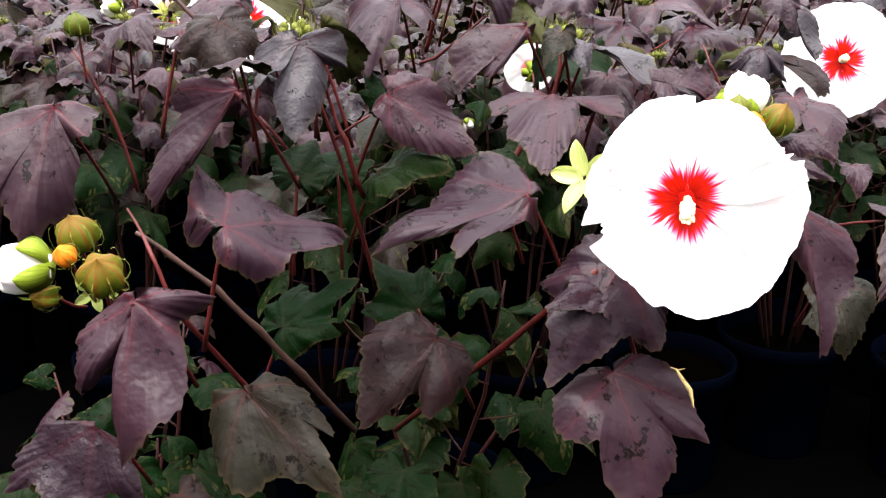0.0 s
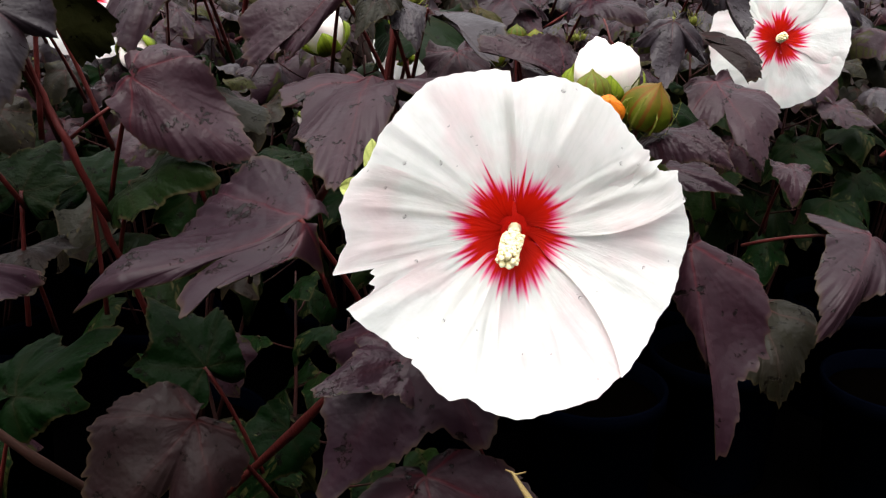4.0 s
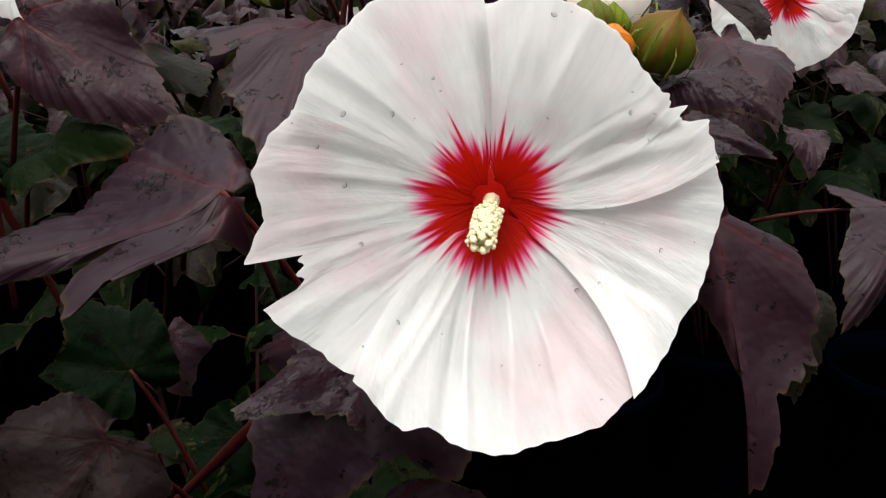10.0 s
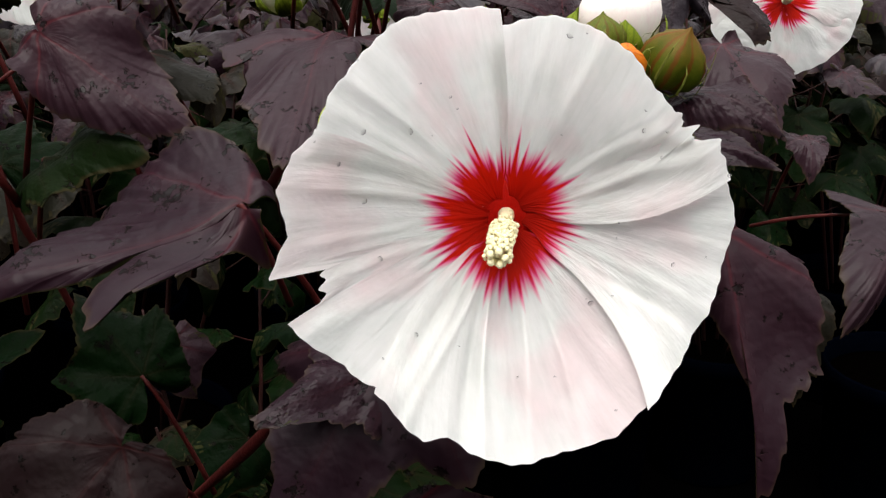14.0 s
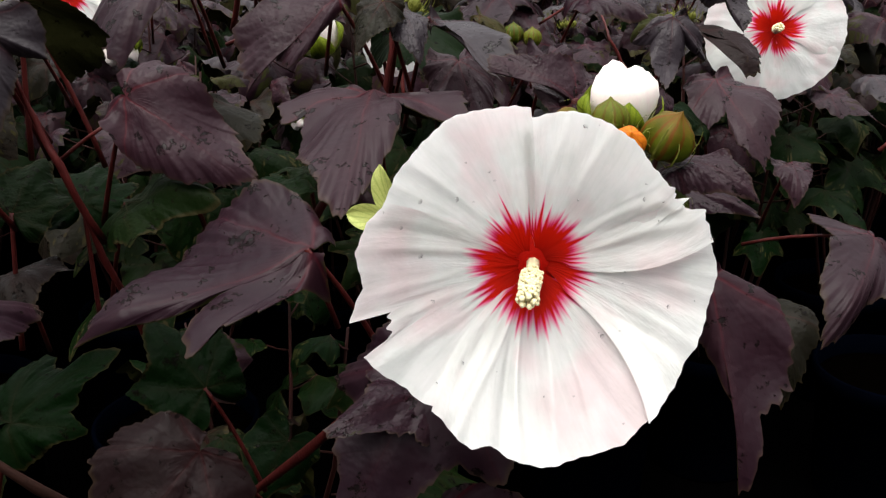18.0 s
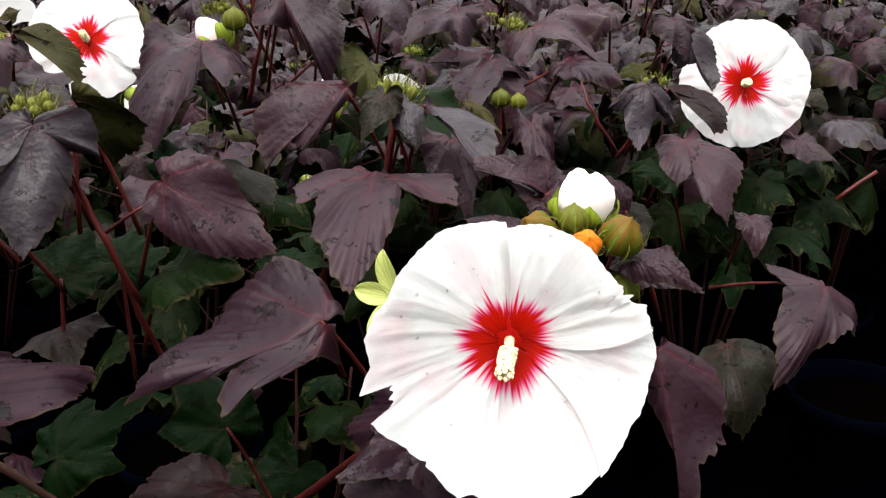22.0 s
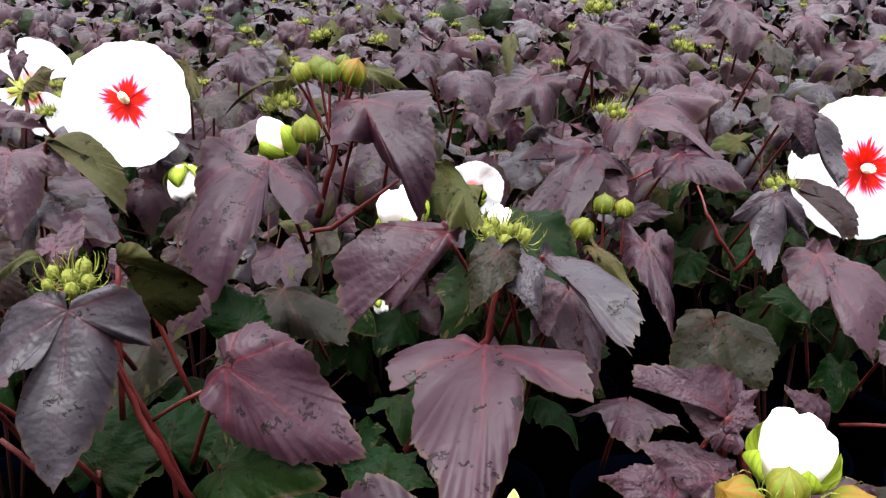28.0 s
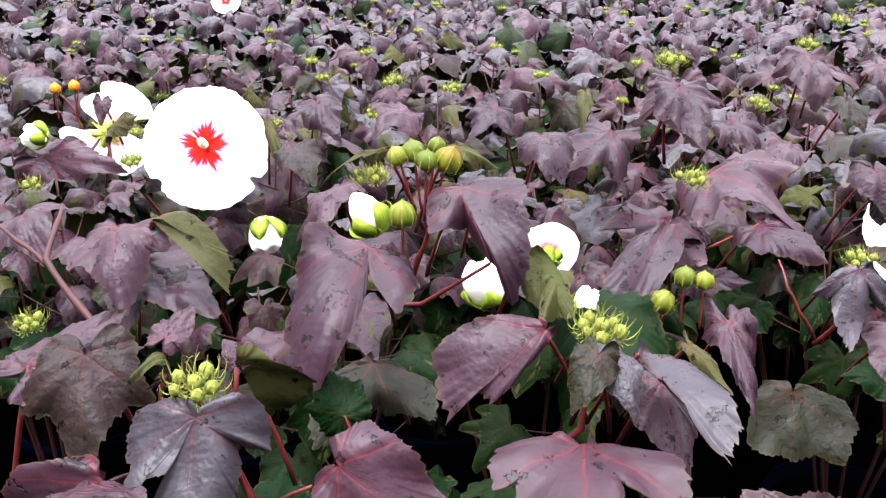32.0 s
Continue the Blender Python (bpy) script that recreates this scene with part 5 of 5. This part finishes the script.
# stems
stem(((-0.037, 1.200, 0.534), (0.105, 1.000, 0.753), (0.194, 0.900, 0.883)), r0=0.0055, r1=0.0045)
stem(((-0.144, 1.150, 0.561), (-0.185, 0.950, 0.722), (-0.229, 0.850, 0.861), (-0.250, 0.860, 0.919), (-0.300, 0.950, 0.934)), r0=0.005, r1=0.0015)
stem(((-0.090, 1.150, 0.560), (-0.141, 1.050, 0.694), (-0.183, 1.020, 0.765), (-0.225, 1.000, 0.825), (-0.273, 0.990, 0.869), (-0.305, 0.980, 0.899)), r0=0.0062, r1=0.0032, material=WOOD)
stem(((-0.340, 1.100, 0.915), (-0.361, 1.100, 1.005), (-0.395, 1.090, 1.086)), r0=0.0034, r1=0.002)
stem(((0.407, 2.020, 1.048), (0.394, 1.990, 1.161)), r0=0.004, r1=0.0035)
# open pale calyx beside the wide flower
tagged(own(new("calyx", STAR_MESH), owner((0.2, 0.9, 0.95)), stand((0.184, 0.950, 0.969), 0.040, (-0.6, -0.7, 0.35))), "pale green calyx left by a shed flower")
# bud cluster of the first plant
bud((-0.289, 0.800, 0.938), size=0.034, direction=(-0.1, -0.3, 0.9), kind='ripe')
bud((-0.256, 0.760, 0.917), size=0.036, direction=(0.1, -0.5, 0.7), kind='ripe')
bud((-0.288, 0.770, 0.936), size=0.019, direction=(-0.2, -0.5, 0.6), kind='orange')
bud((-0.321, 0.800, 0.894), size=0.024, direction=(-0.3, -0.6, 0.1), kind='ripe')
white_bud((-0.318, 0.800, 0.919), size=0.045, direction=(-1, -0.3, 0.1))
tagged(own(new("calyx", STAR_MESH), owner((-0.3, 0.8, 0.85)), stand((-0.283, 0.800, 0.897), 0.021, (0.1, -0.9, -0.2))), "pale green calyx left by a shed flower")
bud((-0.374, 1.060, 1.106), size=0.025, direction=(0, -0.2, 1))
bud((0.044, 1.360, 1.202), size=0.026, direction=(0.4375, -0.1, 1), kind='ripe')
bud((0.013, 1.400, 1.201), size=0.023, direction=(-0.1875, -0.1, 1), kind='green')
bud((0.027, 1.350, 1.205), size=0.02, direction=(0.0625, -0.1, 1), kind='green')
bud((-0.001, 1.390, 1.200), size=0.02, direction=(-0.5, -0.1, 1), kind='green')
bud((0.033, 1.420, 1.205), size=0.018, direction=(0.25, -0.1, 1), kind='green')
stem(((-0.056, 1.160, 0.764), (-0.078, 1.120, 0.885), (-0.097, 1.100, 0.979), (-0.122, 1.090, 1.056), (-0.122, 1.050, 1.098)), r0=0.0042, r1=0.002)
stem(((-0.097, 1.100, 0.979), (-0.052, 1.090, 1.011)), r0=0.0025, r1=0.002)
stem(((-0.136, 1.000, 0.989), (-0.164, 1.000, 1.024)), r0=0.003, r1=0.0025)
stem(((0.004, 1.400, 1.054), (0.017, 1.380, 1.099), (0.030, 1.370, 1.143), (0.038, 1.370, 1.177)), r0=0.0048, r1=0.002)
stem(((-0.004, 1.400, 1.037), (0.020, 1.380, 1.047), (0.092, 1.340, 1.110)), r0=0.0035, r1=0.0025)
stem(((0.101, 1.200, 0.888), (0.143, 1.220, 0.959), (0.176, 1.210, 0.998), (0.184, 1.210, 1.053), (0.188, 1.220, 1.088)), r0=0.006, r1=0.002)
stem(((0.502, 1.520, 0.952), (0.470, 1.500, 0.996), (0.453, 1.500, 1.026), (0.449, 1.530, 1.051)), r0=0.0035, r1=0.0015)
stem(((0.503, 1.520, 0.944), (0.520, 1.500, 0.981), (0.532, 1.500, 1.045)), r0=0.004, r1=0.003)
stem(((0.369, 1.620, 1.024), (0.443, 1.600, 1.074)), r0=0.0025, r1=0.002)
stem(((0.877, 1.600, 0.849), (0.936, 1.600, 0.894)), r0=0.0045, r1=0.004)
stem(((-0.096, 1.040, 1.058), (-0.091, 1.050, 1.027), (-0.077, 1.050, 0.989), (-0.061, 1.080, 0.914)), r0=0.002, r1=0.0045)
stem(((0.315, 0.985, 1.047), (0.322, 1.000, 0.984), (0.344, 1.050, 0.899)), r0=0.004, r1=0.005)
bud((-0.746, 2.250, 1.117), size=0.02, kind='orange')
bud((-0.708, 2.250, 1.123), size=0.02, kind='orange')
white_bud((-0.655, 2.000, 1.083), size=0.04, direction=(-1, -0.2, 0.25), cream=True)
white_bud((0.066, 1.420, 0.951), size=0.016, direction=(0.3, -0.4, -1))
# a dry yellow shred of leaf
own(new("dry_leaf_shred", mesh_of("dry_leaf_shred", *strip([(0.272, 0.860, 0.793), (0.286, 0.850, 0.774), (0.290, 0.845, 0.757)], (0.0012, 0.0026, 0.0006), lambda q: (0, -1, 0.3)), [STRAW])), NEAR[1], Matrix())
own(new("dry_leaf_shred", mesh_of("dry_leaf_shred", *strip([(0.268, 0.865, 0.792), (0.275, 0.860, 0.791), (0.282, 0.860, 0.793)], (0.0006, 0.001, 0.0004), lambda q: (0, -1, 0.3)), [STRAW])), NEAR[1], Matrix())
leaf((-0.158, 1.120, 0.876), (-0.128, 1.060, 0.852), style='broad', tone='b', width=1.1)
# small leaves and heads over the third row
leaf((0.255, 1.950, 1.180), (0.248, 1.900, 1.126), style='slim', tone='u', width=0.6, droop=60)
leaf((0.394, 1.900, 1.199), (0.424, 1.820, 1.116), style='lobed', width=0.8, droop=40)
leaf((0.692, 2.200, 1.215), (0.670, 2.120, 1.141), style='lobed', width=0.9, droop=35)
leaf((0.695, 2.000, 1.163), (0.710, 1.950, 1.121), style='ovate', tone='b', width=0.8)
leaf((0.475, 1.900, 1.152), (0.516, 1.840, 1.103), style='broad', width=0.8, droop=45)
leaf((0.113, 1.900, 1.165), (0.069, 1.850, 1.121), style='broad', width=0.9, droop=40)
leaf((0.173, 1.750, 1.153), (0.201, 1.680, 1.099), style='ovate', width=0.8, droop=50)
leaf((-0.029, 1.900, 1.163), (-0.077, 1.840, 1.122), style='lobed', width=0.9, droop=40)
leaf((-0.205, 2.100, 1.134), (-0.158, 2.040, 1.076), style='ovate', width=0.8, droop=50)
leaf((-0.211, 1.900, 1.097), (-0.167, 1.840, 1.049), style='ovate', tone='b', width=0.8, droop=40)
leaf((0.558, 1.850, 1.128), (0.518, 1.780, 1.076), style='ovate', width=0.7, droop=60)
leaf((-0.097, 1.600, 1.116), (-0.115, 1.520, 1.074), style='ovate', width=0.8, droop=50, roll=20)
leaf((0.084, 1.550, 1.133), (0.116, 1.480, 1.105), style='ovate', width=0.7, droop=60, roll=-20)
leaf((-0.489, 1.550, 1.088), (-0.428, 1.480, 1.047), style='broad', width=0.8, droop=45)
leaf((-0.329, 1.500, 1.077), (-0.338, 1.440, 1.042), style='ovate', width=0.8, droop=55)
leaf((-0.238, 1.400, 1.080), (-0.250, 1.350, 1.054), style='ovate', tone='b', width=0.8, droop=45)
head((0.413, 2.100, 1.209), size=0.02)
head((0.708, 2.250, 1.222), size=0.02)
head((0.895, 2.600, 1.235), size=0.022)
head((0.534, 1.950, 1.163), size=0.018)
head((-0.084, 1.950, 1.139), size=0.018)
head((0.038, 2.100, 1.155), size=0.018)
head((-0.076, 2.200, 1.152), size=0.02)
head((-0.475, 1.900, 1.066), size=0.018)
head((-0.544, 1.700, 1.082), size=0.016)
leaf((0.319, 0.985, 1.043), (0.283, 1.020, 1.061), style='ovate', width=0.75, droop=20, roll=-10)
leaf((0.387, 1.000, 1.025), (0.357, 1.000, 1.059), style='ovate', width=0.8, droop=30)

# ---- the mass of the plants ----
rng = random.Random(7)
LIB = {}
for tone, mats in (("p", TONES["p"]), ("g", TONES["g"]), ("b", TONES["b"]), ("u", TONES["u"]), ("s", TONES["s"])):
    LIB[tone] = [leaf_mesh("leaf", mats, st, w, d, fo, 900 + i * 7 + ord(tone), na=46, nr=4) for i, (st, w, d, fo) in enumerate((
        ("broad", 0.9, 35, 0.15), ("lobed", 1.0, 45, 0.2), ("lobed", 0.8, 65, 0.30), ("lobed", 0.85, 30, 0.4),
        ("deep", 1.0, 60, 0.2), ("ovate", 0.9, 70, 0.45), ("ovate", 1.0, 25, 0.15), ("lobed", 0.9, 95, 0.5), ("ovate", 0.85, 100, 0.6)) if tone != "u" else (
        ("slim", 0.7, 60, 0.3), ("plain", 0.5, 85, 0.5), ("slim", 0.9, 95, 0.2), ("plain", 0.6, 40, 0.6)))]


def shoots(rng, n, reach, low, high):
    out = []
    for i in range(n):
        a = 2 * math.pi * (i + 0.6 * rng.random()) / n
        r = reach * (0.25 + 0.75 * math.sqrt(rng.random()))
        out.append(Vector((r * math.cos(a), r * math.sin(a), low + (high - low) * rng.random())))
    return out


def hides(p):
    """Whether a leaf here would hang over the face of an open flower."""
    for f in OPEN:
        way = (Vector((0.12, 0.42, 1.38)) - f).normalized()
        along = (p - f).dot(way)
        if -0.09 < along < 0.9 and (p - f - way * along).length < 0.165:
            return True
    return False


def foliage(rng, tops, per, size, foot_at=None):
    """Leaf places (matrix, tone), stalks and stems for a plant that stands at the origin."""
    leaves, tubes = [], []
    for top in tops:
        if foot_at is not None and hides(foot_at + top):
            continue
        foot = Vector((top.x * 0.25, top.y * 0.25, 0.27))
        mid = foot.lerp(top, 0.5) + Vector((top.x * 0.15, top.y * 0.15, 0.02))
        tubes.append(tube_arrays([foot, foot.lerp(mid, 0.5), mid, mid.lerp(top, 0.5), top], (0.0042, 0.0037, 0.0033, 0.0026, 0.0016), 6))
        a0 = rng.random() * 6.28
        for i in range(per):
            drop = 0.01 + 0.40 * (i / per) ** 1.25
            t = max(0.2, 1 - drop / (top.z - 0.27))
            p = foot.lerp(mid, t * 2) if t < 0.5 else mid.lerp(top, t * 2 - 1)
            a = a0 + 2.4 * i + rng.uniform(-0.3, 0.3)
            out = Vector((math.cos(a), math.sin(a), 0))
            out = (out + Vector((0, -0.35, 0))).normalized()
            reach = 0.02 + 0.085 * min(1, i / 4) * rng.uniform(0.7, 1.2)
            b = p + out * reach + Vector((0, 0, 0.03 * min(1, i / 3)))
            ln = size * (0.55 + 0.45 * min(1, i / 3)) * rng.uniform(0.8, 1.15)
            pitch = radians(rng.uniform(12, 62) + 18 * min(1, i / 5))
            d = out * math.cos(pitch) + Vector((0, 0, -math.sin(pitch)))
            if foot_at is not None and hides(foot_at + b + d * ln * 0.5):
                continue
            if drop < 0.2 and rng.random() < 0.07:
                leaves.append((aim(b, b + d * ln, rng.uniform(-80, 80), (out.x * 0.3, out.y * 0.3 - 0.25, 1)), "u"))
                continue
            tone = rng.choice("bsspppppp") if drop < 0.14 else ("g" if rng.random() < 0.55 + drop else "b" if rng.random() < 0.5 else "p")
            leaves.append((aim(b, b + d * ln, rng.uniform(-50, 50), (out.x * 0.3, out.y * 0.3 - 0.25, 1)), tone))
            tubes.append(tube_arrays(bow(b, p - Vector((0, 0, 0.02)), 0.004, 3), (0.0012, 0.0013, 0.0015, 0.0017), 5))
    return leaves, tubes


# lower, greener leaves of the first row
for plant in NEAR:
    front = plant.location.y < 1.8
    if plant in NEAR[2:4]:
        continue
    tops = shoots(rng, 5, 0.2, 0.55, 0.74 if plant.location.x < 0.3 else 0.62) if front else shoots(rng, 7, 0.22, 0.92, 1.06)
    places, tubes = foliage(rng, tops, 6 if front else 12, 0.115 if front else 0.10, plant.location)
    for m, tone in places:
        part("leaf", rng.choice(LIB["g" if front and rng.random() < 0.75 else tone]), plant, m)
    part("branchwork", mesh_of("branchwork", *joined(tubes), [DARK_STEM]), plant, None, "red stems and leaf stalks", "stuff")

# plants behind them, leaf by leaf
MID_LABEL = "potted hibiscus with dull purple lobed leaves and small green bud heads"
for row in range(4):
    y = 2.44 + 0.42 * row
    cols = int((0.62 * y + 1.1) / 0.44)
    for c in range(-cols, cols + 1):
        x = c * 0.44 + (0.22 if row % 2 else 0) + rng.uniform(-0.05, 0.05)
        plant = potted(x, y + rng.uniform(-0.05, 0.05), MID_LABEL, rng.random() * 90)
        tops = shoots(rng, 6, 0.24, 0.86, 1.11)
        places, tubes = foliage(rng, tops, 10, 0.112, plant.location)
        for m, tone in places:
            part("leaf", rng.choice(LIB[tone]), plant, m)
        for tp in tops:
            if rng.random() < 0.42 and not hides(plant.location + tp):
                part("bud_head", HEADS[rng.randrange(3)], plant, stand(tp - Vector((0, 0, 0.012)), rng.uniform(0.014, 0.023), (0, 0, 1), rng.random() * 6))
        part("branchwork", mesh_of("branchwork", *joined(tubes), [DARK_STEM]), plant, None, "red stems and leaf stalks", "stuff")


def far_kind(seed):
    r = random.Random(seed)
    arr = {t: [leaf_arrays(st, w, d, fo, 40 + i + seed, na=30, nr=2) for i, (st, w, d, fo) in enumerate((
        ("lobed", 1.0, 30, 0.2), ("deep", 1.0, 45, 0.2), ("lobed", 0.85, 50, 0.4), ("ovate", 0.75, 30, 0.5), ("deep", 0.8, 20, 0.5), ("broad", 0.9, 40, 0.2)))] for t in "p"}
    tops = shoots(r, 6, 0.25, 0.86, 1.11)
    places, tubes = foliage(r, tops, 9, 0.12)
    out = {"p": [[], [], []], "g": [[], [], []]}
    for m, tone in places:
        V, UV, top, n, low = r.choice(arr["p"])
        M = np.array(m)
        W = V @ M[:3, :3].T + M[:3, 3]
        k = "g" if tone in "gu" else "p"
        o = sum(len(v) for v in out[k][0])
        out[k][0].append(W)
        out[k][1].append(UV)
        out[k][2] += [tuple(o + i for i in q) for q in top]
    return out, tops, tubes


FAR = []
for s in range(5):
    out, tops, tubes = far_kind(50 + s)
    meshes = [mesh_of("foliage", np.vstack(v), f, [mt], None, np.vstack(u)) for (v, u, f), mt in ((out["p"], FAR_PURPLE), (out["g"], FAR_GREEN))]
    FAR.append((meshes, tops, mesh_of("branchwork", *joined(tubes), [DARK_STEM])))
FAR_LABEL = "far potted hibiscus, purple foliage with green bud heads"
for row in range(11):
    y = 4.12 + 0.42 * row
    cols = int((0.60 * y + 0.7) / 0.44)
    for c in range(-cols, cols + 1):
        x = c * 0.44 + (0.22 if row % 2 else 0) + rng.uniform(-0.05, 0.05)
        meshes, tops, stems = rng.choice(FAR)
        plant = thing("hibiscus_plant", pose(x, y + rng.uniform(-0.05, 0.05), 0), FAR_LABEL, "plant", "rows of potted hibiscus")
        spin = Matrix.Rotation(rng.uniform(-0.6, 0.6), 4, "Z") @ Matrix.Scale(rng.uniform(0.95, 1.05), 4)
        part("pot", POT_MESH, plant)
        part("foliage", meshes[0], plant, spin, "purple leaves", "stuff")
        part("foliage", meshes[1], plant, spin, "lower green leaves", "stuff")
        part("branchwork", stems, plant, spin, "", "stuff")
        for tp in tops:
            if rng.random() < 0.4:
                part("bud_head", HEADS[rng.randrange(3)], plant, spin @ stand(tp - Vector((0, 0, 0.012)), rng.uniform(0.013, 0.022), (0, 0, 1), rng.random() * 6))
